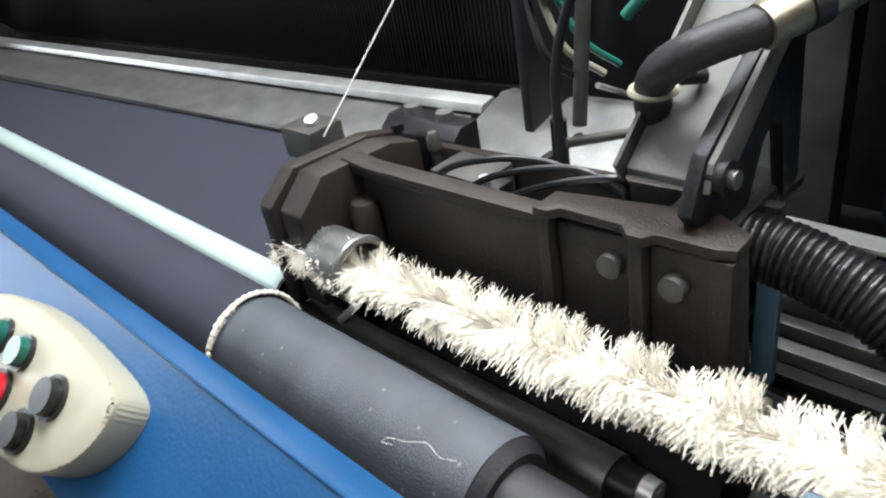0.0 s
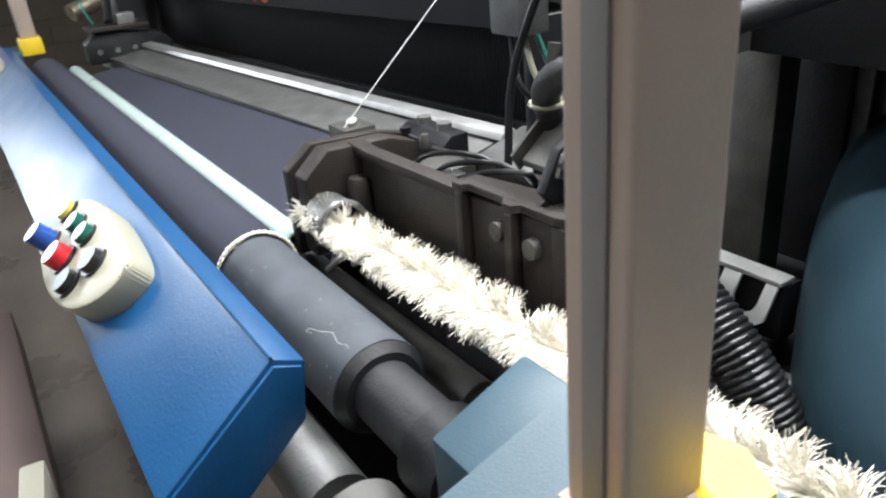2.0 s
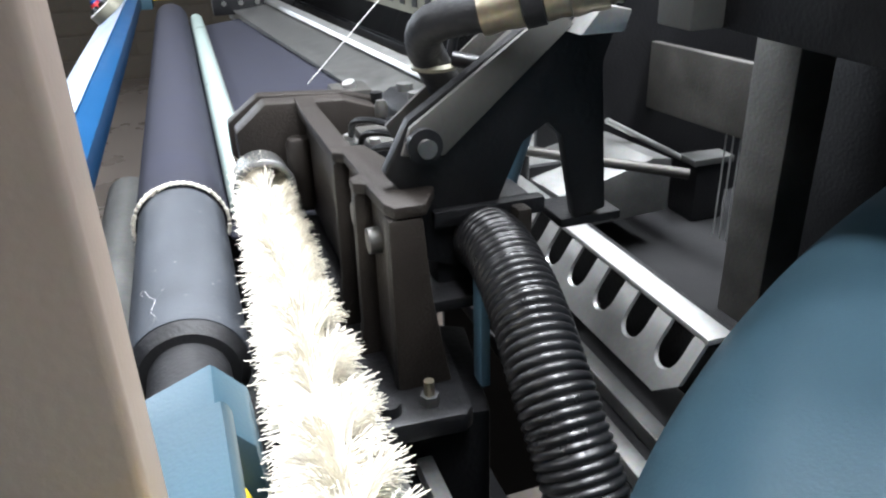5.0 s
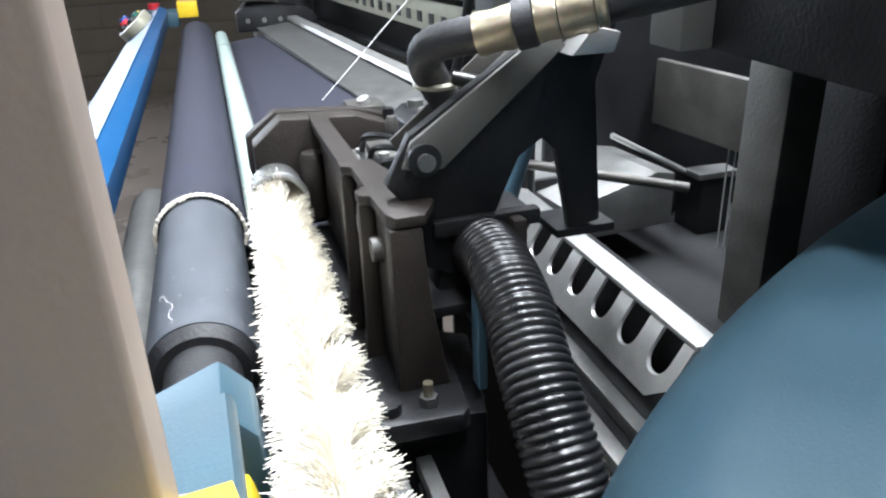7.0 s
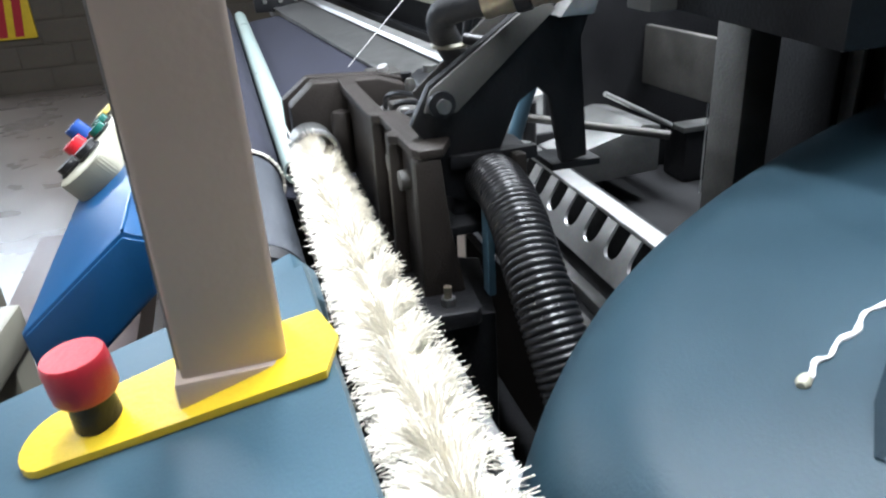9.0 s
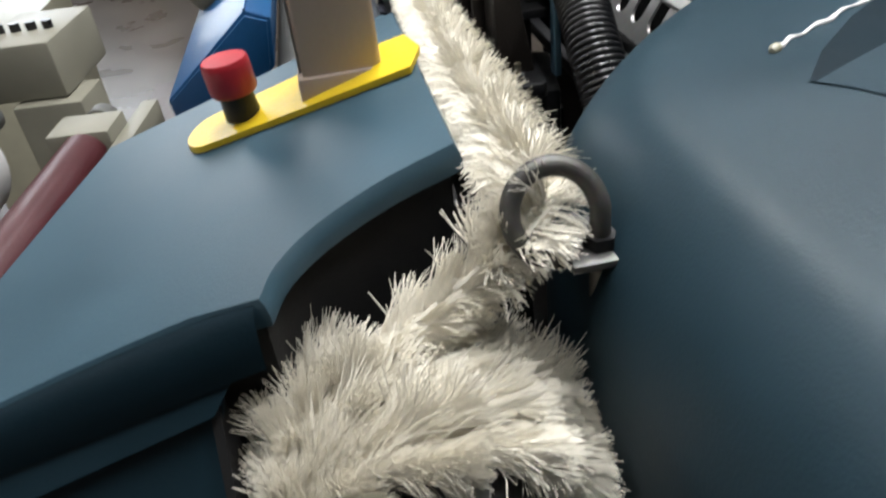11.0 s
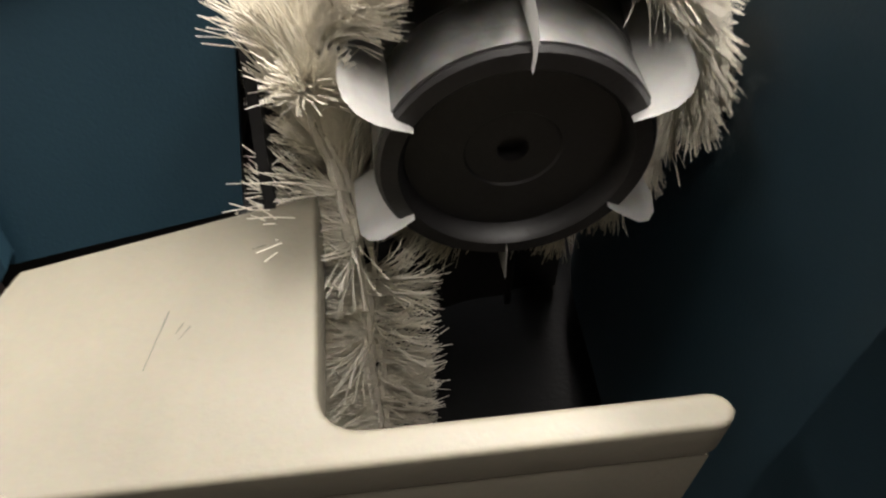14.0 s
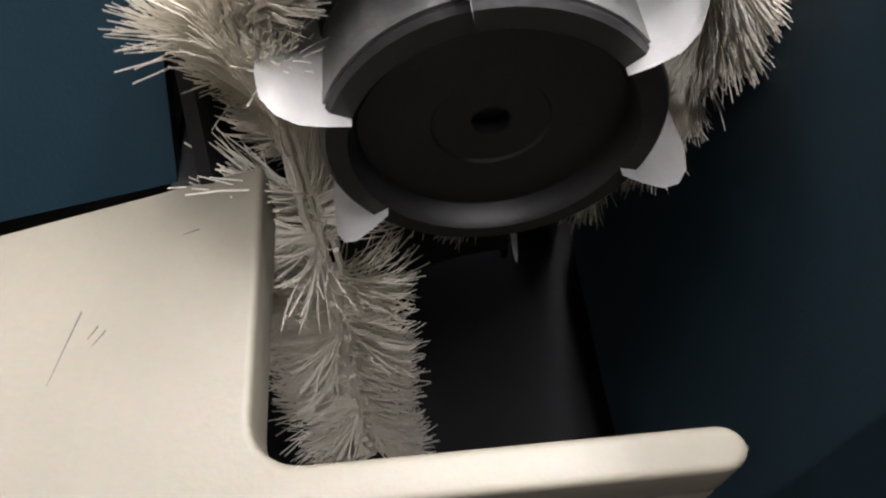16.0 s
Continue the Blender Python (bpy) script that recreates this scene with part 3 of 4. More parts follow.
def corrugated_hose():
    t = thing("suction_hose", "black glossy corrugated suction hose", "hose")
    line = smooth_line([(0.592, 0.268, 1.132), (0.592, 0.230, 1.134), (0.586, 0.170, 1.122), (0.580, 0.115, 1.092), (0.582, 0.070, 1.045), (0.588, 0.035, 0.985), (0.595, 0.015, 0.90), (0.60, 0.01, 0.78)], 72)
    part("corrugated_wall", hose(line, 0.03, 24, lambda s: 0.0238 + 0.0030 * abs(math.sin(s * math.pi / 0.0062)) ** 0.6), BLACK_P, t)
    part("socket_block", box(0.555, 0.637, 0.268, 0.315, 1.075, 1.160, 0.006), BLACK, t)
    part("socket_lip", box(0.550, 0.642, 0.255, 0.2675, 1.148, 1.162, 0.003), BLACK, t)


def slotted_rail():
    t = thing("slotted_rail", "bright steel rail with a row of round-bottomed slots", "rail")
    y0, y1, z0, z1 = 0.16, 0.56, 1.012, 1.060
    pts = [(y0, z1)]
    for k in range(8):
        c = y0 + 0.028 + k * 0.05
        pts += [(c - 0.0145, z1)] + [(c + 0.0145 * math.cos(a), z1 - 0.018 + 0.0145 * math.sin(a)) for a in [math.pi + math.pi * i / 10 for i in range(11)]] + [(c + 0.0145, z1)]
    pts += [(y1, z1), (y1, z0), (y0 + 0.02, z0), (y0, z0 + 0.015)]
    bm = prism(pts, "x", 0.733, 0.737)
    for v in bm.verts:
        v.co.x += 0.6 * (v.co.z - z1)
    part("slot_plate", bm, STEEL, t, "leaning plate with round-bottomed slots")
    part("top_lip", box(0.733, 0.757, y0 - 0.003, y1, 1.0605, 1.066, 0.0015), STEEL, t)
    part("dark_backing", box(0.745, 0.775, y0, y1, 0.99, 1.055, 0.002), BLACK, t)
    r = thing("guide_rail", "pair of dull steel guide rails", "rail")
    for x in (0.655, 0.69):
        part("rail", box(x, x + 0.016, 0.08, 0.62, 0.975, 0.990, 0.002), STEEL_D, r)
    part("rail_base", box(0.64, 0.72, 0.06, 0.64, 0.955, 0.974, 0.003), BLACK, r)
    for x in (0.486, 0.511):
        tagged(part("floor_rail", box(x, x + 0.013, -0.08, 0.20, 0.970, 0.986, 0.002), STEEL_D), "worn steel rail below the rope", "rail", "rails below the rope")
    # Black plate added to close the space below the rails.
    u = thing("sump_plate", "black plate under the rope", "plate")
    part("plate", box(0.415, 0.64, -0.06, 0.62, 0.78, 0.799, 0.003), BLACK, u)
    for x in (0.484, 0.509):
        part("rail_support", box(x, x + 0.017, -0.07, 0.19, 0.80, 0.969, 0.002), BLACK, u)
    b = thing("blue_line", "blue-grey plastic air line", "hose")
    part("line", hose(smooth_line([(0.66, 0.40, 1.05), (0.665, 0.395, 1.10), (0.68, 0.39, 1.16), (0.70, 0.385, 1.22)]), 0.009, 12), BLUE_H, b)
    part("collar", rod((0.655, 0.405, 1.03), (0.658, 0.403, 1.05), 0.013), STEEL, b)


def back_frame():
    t = thing("loom_side_frame", "dark machine frame with upright columns and steel shafts", "machine frame")
    part("column", box(0.912, 0.955, 0.30, 0.36, 0.55, 1.27, 0.004), STEEL_K, t, "worn grey column")
    part("column", box(1.00, 1.06, 0.26, 0.36, 0.55, 1.45, 0.004), BLACK, t)
    part("column", box(1.12, 1.20, 0.16, 0.30, 0.55, 1.45, 0.004), BLACK, t)
    part("head_beam", prism([(0.792, 0.29), (0.768, 0.02), (1.40, 0.02), (1.40, 0.33), (0.792, 0.33)], "z", 1.276, 1.50, 0.004), BLACK, t, "black head beam")
    part("beam_end", box(0.758, 0.789, 0.255, 0.300, 1.277, 1.40, 0.003), SHEET, t, "grey end block")
    # Base plate in the near-black, so the frame's inside reads as shade.
    part("base_plate", box(0.70, 1.40, 0.12, 0.80, 0.90, 0.95, 0.004), SHADE_BLACK, t)
    part("back_plate", box(1.30, 1.32, 0.0, 0.90, 0.6, 1.5, 0.004), BLACK, t)
    part("inner_plate", box(0.83, 1.29, 0.66, 0.675, 0.951, 1.274, 0.004), BLACK, t)
    part("low_plate", box(0.70, 1.29, 0.70, 0.712, 0.40, 0.899, 0.004), BLACK, t)
    part("cross_plate", box(0.77, 0.90, 0.59, 0.602, 0.951, 1.06, 0.004), BLACK, t)
    part("steel_shaft", rod((0.72, 0.52, 1.115), (0.90, 0.42, 1.09), 0.006), STEEL_K, t, "oily steel shaft")
    part("steel_shaft", rod((0.90, 0.60, 1.106), (1.03, 0.60, 1.035), 0.004), STEEL, t, "bright steel shaft")
    part("shaft_bracket", box(1.03, 1.08, 0.57, 0.63, 0.951, 1.035, 0.004), BLACK, t)
    part("bracket_cap", box(1.02, 1.085, 0.565, 0.60, 1.0355, 1.045, 0.002), STEEL_D, t)
    part("valve_arm", rod((0.72, 0.50, 1.14), (0.74, 0.50, 1.27), 0.008), STEEL_K, t)
    part("rod_upright", rod((0.76, 0.56, 0.95), (0.76, 0.56, 1.12), 0.010), BLACK, t)
    for i in range(5):
        part("guide_blade", box(1.01 + i * 0.035, 1.016 + i * 0.035, 0.24, 0.26, 1.0, 1.35, 0.001), STEEL_D, t)
    part("red_mark", box(1.10, 1.19, 0.14, 0.155, 1.185, 1.20, 0.002), RED, t, "red painted strip")
    part("drum_cover", rod((1.0, 0.10, 0.93), (0.80, 0.22, 0.93), 0.07), BLACK, t)
    part("valve_block", box(0.70, 0.75, 0.52, 0.58, 1.28, 1.36, 0.004), STEEL_D, t, "grey valve block")
    for k in range(3):
        part("valve_line", hose(smooth_line([(0.71 + 0.02 * k, 0.55, 1.28), (0.70 + 0.03 * k, 0.52, 1.22), (0.74 + 0.03 * k, 0.50, 1.18)]), 0.004, 8), (BLACK_P, CREAM_P, GREEN_H)[k], t)


temple_housing()
swing_bracket()
corrugated_hose()
slotted_rail()
back_frame()


# ---- blue front panel with its push-button box ----
SLOPE = math.atan2(1.136 - 1.038, 0.243 - 0.121)


def blue_panel():
    t = thing("front_guard", "glossy blue sloping sheet-metal front panel", "panel")
    prof = [(0.270, 1.124), (0.243, 1.136), (0.137, 1.051), (0.142, 0.998), (0.172, 0.968), (0.182, 1.00), (0.262, 1.070)]
    part("sheet", prism(prof, "y", 0.266, 2.62, 0.003), BLUE, t)
    part("end_cap", prism([(0.265, 1.122), (0.243, 1.131), (0.142, 1.051), (0.146, 1.002), (0.170, 0.976), (0.180, 1.004), (0.257, 1.071)], "y", 0.2615, 0.2655, 0.001), BLUE, t, "folded blue end cap")
    part("lip", rod((0.2435, 0.266, 1.1365), (0.2435, 2.62, 1.1365), 0.0016, n=8), BLUE, t, "bright worn fold")
    p = thing("push_button_box", "cream plastic push-button box with six buttons on the blue panel", "control box")
    m = Matrix.Translation((0.184, 0.68, 1.090)) @ Matrix.Rotation(-SLOPE, 4, "Y")
    # in the panel's own plane: u across, v along the machine
    out = smooth_line([(-0.060, 0.085, 0), (-0.035, 0.128, 0), (0.005, 0.140, 0), (0.042, 0.105, 0), (0.058, 0.02, 0), (0.056, -0.08, 0), (0.046, -0.142, 0), (0.022, -0.152, 0), (-0.018, -0.134, 0), (-0.052, -0.085, 0), (-0.066, 0.0, 0), (-0.060, 0.085, 0)], 6)[:-1]
    bm = prism([(v.x * 0.92, v.y) for v in out], "z", -0.004, 0.030, 0.006)
    part("housing", bm, CREAM_P, p)
    def button(u, v, r, h, material, name, label):
        u = u * 0.88 + 0.003
        b = part(name, rod((u, v, 0.030), (u, v, 0.030 + h), r, r * 0.93, 28), material, p, label)
        part("bezel", pipe((u, v, 0.029), (u, v, 0.034), r * 1.18, r * 0.2), BLACK_P, b)
    button(-0.036, 0.092, 0.0155, 0.028, BLUE_B, "blue_button", "blue push button")
    button(0.010, 0.116, 0.0145, 0.010, YELLOW_B, "yellow_button", "pale yellow lamp button")
    button(0.012, 0.053, 0.0135, 0.012, GREEN_B, "green_button", "dark green push button")
    button(0.015, 0.002, 0.0135, 0.012, GREEN_B, "green_button", "dark green push button")
    button(-0.029, 0.010, 0.0165, 0.020, RED_B, "red_button", "red push button")
    button(0.006, -0.075, 0.0155, 0.012, BLACK_P, "black_button", "black push button")
    button(-0.037, -0.054, 0.0155, 0.012, BLACK_P, "black_button", "black push button")
    p.matrix_basis = m
    copy_thing(p, Matrix.Translation((0.185, 2.40, 1.091)) @ Matrix.Rotation(-SLOPE, 4, "Y"))


blue_panel()

# ---- end cover with post and emergency stop ----


def top_z(x, y):
    return 1.157 + 0.30 * (x - 0.364) + 0.04 * (y + 0.039)


def front_y(x):
    """The bowed front edge of the top sheet."""
    return -0.226 - 0.5 * (x - 0.15) ** 2


def end_cover():
    t = thing("end_cover", "teal painted sheet-metal end cover with a scooped front edge", "machine cover")
    scoop = smooth_line([(0.390, -0.178, 0), (0.345, -0.182, 0), (0.304, -0.196, 0), (0.280, -0.216, 0), (0.270, -0.240, 0)], 6)
    plan = [(0.125, 0.068), (0.385, 0.066)] + [(v.x, v.y) for v in scoop] + [(x, front_y(x)) for x in (0.23, 0.19, 0.15, 0.11, 0.07, 0.03, 0.004)]
    bm = bmesh.new()
    rows = []
    for dz in (0.0, -0.004, -0.010, -0.016):
        grow = {0.0: 0.0, -0.004: 0.0025, -0.010: 0.004, -0.016: 0.004}[dz]
        cx, cy = 0.2, -0.07
        rows.append([bm.verts.new((x + (grow if x > cx else -grow), y + (grow if y > cy else -grow), top_z(x, y) + dz)) for x, y in plan])
    bm.faces.new(rows[0])
    for u, v in zip(rows, rows[1:]):
        for i in range(len(plan)):
            bm.faces.new((u[i], u[(i + 1) % len(plan)], v[(i + 1) % len(plan)], v[i]))
    bm.faces.new(rows[-1])
    part("top_sheet", bm, TEAL_D, t)
    # Black body added under the sheet: stands in for the unlit inside.
    bm = bmesh.new()
    hi = [bm.verts.new((x * 0.985 + 0.003, y * 0.985, top_z(x, y) - 0.0165)) for x, y in plan]
    lo = [bm.verts.new((x * 0.985 + 0.003, y * 0.985, 0.62)) for x, y in plan]
    bm.faces.new(hi), bm.faces.new(lo)
    for i in range(len(plan)):
        bm.faces.new((hi[i], hi[(i + 1) % len(plan)], lo[(i + 1) % len(plan)], lo[i]))
    part("inner_body", bm, SHADE_BLACK, t, "black fill for the shaded inside of the cover")
    # slanting front apron: a frame round a recessed field, in shade-darkened teal
    def on(x, z, back=0.0):
        return Vector((x, -0.863 - 0.232 * x + 0.62 * z + back, z))
    def apron(name, quad, back, depth, label=""):
        bm = bmesh.new()
        lo = [bm.verts.new(on(x, z, back)) for x, z in quad]
        hi = [bm.verts.new(on(x, z, back + depth)) for x, z in quad]
        bm.faces.new(lo), bm.faces.new(hi)
        for i in range(len(quad)):
            bm.faces.new((lo[i], lo[(i + 1) % len(quad)], hi[(i + 1) % len(quad)], hi[i]))
        part(name, bm, TEAL_SHADE, t, label, smooth=False)
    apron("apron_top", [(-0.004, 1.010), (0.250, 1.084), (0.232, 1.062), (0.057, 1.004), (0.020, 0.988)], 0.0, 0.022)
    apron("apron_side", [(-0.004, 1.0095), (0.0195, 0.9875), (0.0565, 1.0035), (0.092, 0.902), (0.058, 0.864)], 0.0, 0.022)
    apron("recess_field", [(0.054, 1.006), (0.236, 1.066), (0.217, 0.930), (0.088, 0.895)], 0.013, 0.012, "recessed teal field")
    # the top sheet rolls over its bowed front edge down to the apron
    bm, cols = bmesh.new(), []
    for x in [0.266 - 0.0145 * k for k in range(19)]:
        y0 = front_y(x) - 0.003
        z0, z1 = top_z(x, y0) - 0.002, 1.0105 + 0.2913 * (x + 0.004) - 0.004
        y1 = min(on(x, z1).y - 0.003, y0 - 0.014)
        arch = [(y0 + (y1 - y0) * math.sin(a), z1 + (z0 - z1) * math.cos(a)) for a in [math.pi / 2 * k / 8 for k in range(9)]]
        cols.append([bm.verts.new((x, y, z)) for y, z in arch])
    for u, v in zip(cols, cols[1:]):
        for k in range(8):
            bm.faces.new((u[k], u[k + 1], v[k + 1], v[k]))
    bmesh.ops.solidify(bm, geom=bm.faces[:], thickness=0.002)
    # The roll takes the apron's teal, with the shade painted in.
    part("edge_roll", bm, TEAL_SHADE, t, "rounded front edge")
    # Black sheets added in the scoop and gaps, in place of shade.
    part("inner_black", box(0.214, 0.228, -0.330, -0.225, 0.62, 0.93, 0.002), SHADE_BLACK, t)
    part("side_black", prism([(-0.236, 1.085), (-0.330, 0.937), (-0.330, 0.70), (-0.236, 0.70)], "x", 0.2285, 0.234, 0.0), SHADE_BLACK, t)
    part("inner_back", box(0.27, 0.395, -0.165, -0.150, 0.70, 1.07, 0.002), SHADE_BLACK, t)
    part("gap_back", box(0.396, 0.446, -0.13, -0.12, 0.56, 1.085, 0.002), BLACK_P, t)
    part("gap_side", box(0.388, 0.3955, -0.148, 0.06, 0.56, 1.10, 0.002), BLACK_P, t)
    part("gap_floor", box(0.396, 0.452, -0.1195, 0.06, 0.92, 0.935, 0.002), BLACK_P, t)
    part("inner_floor", box(0.06, 0.475, -0.62, -0.05, 0.50, 0.55, 0.002), SHADE_BLACK, t)
    s = thing("corner_box", "teal-grey sheet-metal corner box beside the rope", "machine cover")
    part("box_body", prism([(0.300, 1.118), (0.381, 1.150), (0.398, 1.130), (0.402, 1.06), (0.300, 1.04)], "y", 0.075, 0.130, 0.004), TEAL_D, s)
    part("yellow_edge", prism([(0.372, 1.090), (0.380, 1.114), (0.390, 1.110), (0.394, 1.09), (0.394, 1.05), (0.372, 1.05)], "y", 0.031, 0.073, 0.004), YELLOW, s, "yellow painted edge")
    # yellow plate, post, emergency stop
    y = thing("yellow_plate", "yellow painted base plate with rounded end", "plate")
    end = [(0.228 - 0.020 * math.sin(a), -0.010 + 0.025 * math.cos(a)) for a in [math.pi * k / 10 for k in range(11)]]
    pl = end + [(0.30, -0.050), (0.382, -0.066), (0.393, -0.040), (0.386, -0.006), (0.300, 0.014)]
    bm = bmesh.new()
    lo = [bm.verts.new((px, py, top_z(px, py) + 0.001)) for px, py in pl]
    hi = [bm.verts.new((px, py, top_z(px, py) + 0.006)) for px, py in pl]
    bm.faces.new(lo), bm.faces.new(hi)
    for i in range(len(pl)):
        bm.faces.new((lo[i], lo[(i + 1) % len(pl)], hi[(i + 1) % len(pl)], hi[i]))
    part("plate", bm, YELLOW, y)
    up = Vector((-0.08, -0.02, 1)).normalized()
    e = thing("emergency_stop", "red emergency stop mushroom button on a dark collar", "button")
    b = Vector((0.255, -0.014, top_z(0.255, -0.014) + 0.006))
    part("collar", rod(b, b + up * 0.020, 0.0138, 0.0128, 28), BLACK, e, "dark collar")
    part("mushroom_head", rod(b + up * 0.020, b + up * 0.046, 0.0165, 0.0166, 36, rings=[(0.1, 0.0180), (0.8, 0.0180), (0.95, 0.0174)]), RED, e, "dull red head")
    p = thing("guard_post", "grey-beige anodised aluminium guard post with a groove", "post")
    z0 = 1.135
    part("post_core", box(0.306, 0.364, -0.037, 0.002, z0, 1.95, 0.004, seg=3), ALU, p)
    part("side_groove", box(0.3035, 0.3065, -0.026, -0.012, z0 + 0.02, 1.95, 0.001), ALU_G, p, "dark side groove")
    part("post_foot", box(0.302, 0.368, -0.041, 0.006, z0 - 0.004, z0 + 0.026, 0.003), ALU, p)


end_cover()


def round_cover():
    t = thing("round_cover", "large teal painted rounded side cover", "machine cover")
    plan = [Vector((0.62, -0.66, 0))] + smooth_line([(0.452, -0.452, 0), (0.447, -0.35, 0), (0.446, -0.27, 0), (0.450, -0.155, 0), (0.49, -0.075, 0), (0.565, 0.012, 0), (0.66, 0.088, 0), (0.78, 0.162, 0), (0.92, 0.232, 0), (1.12, 0.315, 0), (1.45, 0.40, 0)], 6)
    inner = Vector((1.2, -0.6, 0))
    fine = [a.lerp(b, k / 12) for a, b in zip(plan, plan[1:]) for k in range(12)]
    bm = bmesh.new()
    rows = []
    roll = [(0.085 * (1 - math.cos(a)), 1.055 + 0.115 * math.sin(a)) for a in [math.pi / 2 * k / 12 for k in range(12)]]
    prof = [(0.0, 0.62)] + roll + [(0.085, 1.1705), (0.13, 1.182), (0.25, 1.20), (0.6, 1.22)]
    for d, z in prof:
        rows.append([bm.verts.new((v.x + (inner - v).normalized().x * d, v.y + (inner - v).normalized().y * d, z)) for v in plan])
    for u, v in zip(rows, rows[1:]):
        for i in range(len(plan) - 1):
            bm.faces.new((u[i], u[i + 1], v[i + 1], v[i]))
    bmesh.ops.solidify(bm, geom=bm.faces[:], thickness=0.003)
    part("shell", bm, TEAL_D, t)
    def top(x, y, up=0.0):
        p = Vector((x, y, 0))
        v = min(fine, key=lambda q: ((p - q) - (inner - q).normalized() * (p - q).dot((inner - q).normalized())).length)
        return Vector((x, y, float(np.interp((p - v).length, [k[0] for k in prof[1:]], [k[1] for k in prof[1:]])) + up))
    def patch(name, upper, lower, material, lift, label):
        """A folded sheet between two edges that lie on the cover."""
        bm = bmesh.new()
        us = [bm.verts.new(top(x, y, 0.0012 + lift * k / (len(upper) - 1))) for k, (x, y) in enumerate(upper)]
        ls = [bm.verts.new(top(x, y, 0.0012)) for x, y in lower]
        for k in range(len(upper) - 1):
            bm.faces.new((us[k], us[k + 1], ls[k + 1], ls[k]))
        bmesh.ops.solidify(bm, geom=bm.faces[:], thickness=0.001)
        part(name, bm, material, t, label, smooth=False)
    up_edge = [(0.573, -0.230), (0.592, -0.209), (0.625, -0.184), (0.667, -0.162), (0.72, -0.142)]
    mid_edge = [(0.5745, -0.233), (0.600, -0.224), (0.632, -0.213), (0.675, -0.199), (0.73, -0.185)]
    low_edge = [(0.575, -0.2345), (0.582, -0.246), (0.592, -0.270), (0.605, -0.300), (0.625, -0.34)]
    # Shade on the notch's upper side is painted in as darker teal.
    patch("grip_shadow_edge", up_edge, mid_edge, TEAL_SHADE, 0.016, "folded grip edge, painted dark for the notch's shade")
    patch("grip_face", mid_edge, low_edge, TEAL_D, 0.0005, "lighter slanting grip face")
    s = thing("glue_smear", "white dried glue thread lying on the teal cover", "thread")
    way = [(0.584, -0.180), (0.590, -0.177), (0.598, -0.170), (0.606, -0.170), (0.618, -0.162), (0.630, -0.160), (0.645, -0.149), (0.66, -0.147), (0.68, -0.137), (0.70, -0.133), (0.73, -0.118), (0.78, -0.105)]
    line = smooth_line([top(x, y, 0.001) for x, y in way], 6)
    part("thread", hose(line, 0.0016, 8, lambda q: 0.0013 + 0.0006 * math.sin(q * 310) * math.sin(q * 170 + 1)), THREAD, s)
    part("drop", rod(top(0.580, -0.182, 0.001), top(0.588, -0.177, 0.001), 0.0020, 0.0016, 12, rings=[(0.3, 0.0036), (0.7, 0.0030)]), CREAM_P, s, "yellowed glue drop")


round_cover()


# ---- waste rope: guide eye, drum, plate ----
EYE_C = Vector((0.428, -0.238, 1.141))
DRUM = Vector((0.343, -0.356, 0.975))


def guide_eye():
    t = thing("guide_eye", "bent steel rod guide eye screwed to a small plate", "guide")
    ring = [EYE_C + Vector((0.002, -0.008, 0.001)) + Vector((0.0240 * math.cos(radians(a)), 0.003 * a / 200 + 0.012 * math.sin(radians(a)), 0.0225 * math.sin(radians(a)))) for a in range(0, 290, 10)]
    tail = [Vector((EYE_C.x + 0.0260, -0.246, z)) for z in (1.066, 1.085, 1.11, 1.128)]
    part("bent_rod", hose(tail + ring, 0.0058, 14), STEEL_K, t)
    part("plate", box(0.434, 0.482, -0.262, -0.214, 1.113, 1.118, 0.001), STEEL_D, t)
    part("nut", rod((EYE_C.x + 0.0260, -0.246, 1.1185), (EYE_C.x + 0.0260, -0.246, 1.126), 0.0095, n=6), BLACK, t)
    part("bracket", box(0.448, 0.478, -0.218, -0.200, 1.00, 1.1125, 0.002), STEEL_D, t)


def fork_plate():
    t = thing("fork_plate", "cream painted fork-shaped guard plate with worn tip", "plate")
    r = [(0.2535 + 0.018 - 0.018 * math.cos(a), -0.447 + 0.016 - 0.016 * math.sin(a)) for a in [i * math.pi / 12 for i in range(7)]]
    tip = [(0.404 + 0.009 * math.cos(a), -0.4545 + 0.0075 * math.sin(a)) for a in [math.pi / 2 - i * math.pi / 8 for i in range(9)]]
    plan = [(0.2535, -0.322)] + r + tip + [(0.07, -0.462), (0.090, -0.42), (0.120, -0.353)]
    part("plate", prism(plan, "z", 0.908, 0.935, 0.003, seg=3), CREAM, t)
    for a, b in (((0.1905, -0.384), (0.1835, -0.412)), ((0.1975, -0.3905), (0.1945, -0.3955)), ((0.2005, -0.3925), (0.1965, -0.3985)), ((0.230, -0.352), (0.224, -0.354))):
        part("scuff", rod((a[0], a[1], 0.9350), (b[0], b[1], 0.9348), 0.00030, n=6), STEEL_K, t, "dark scratch")
    part("worn_tip", rod((0.4095, -0.4545, 0.926), (0.4125, -0.4545, 0.9325), 0.0022, 0.0014, 8), STEEL_K, t, "bare worn spot")
    part("front_lip", box(0.07, 0.4085, -0.4615, -0.450, 0.80, 0.9075, 0.002), CREAM, t)
    part("hinge", box(0.100, 0.110, -0.385, -0.362, 0.880, 0.938, 0.002), STEEL_D, t, "steel hinge leaf")
    for x in (0.102, 0.108):
        part("slot_mark", box(x - 0.002, x + 0.002, -0.3875, -0.3852, 0.905, 0.925, 0), BLACK_P, t, smooth=False)


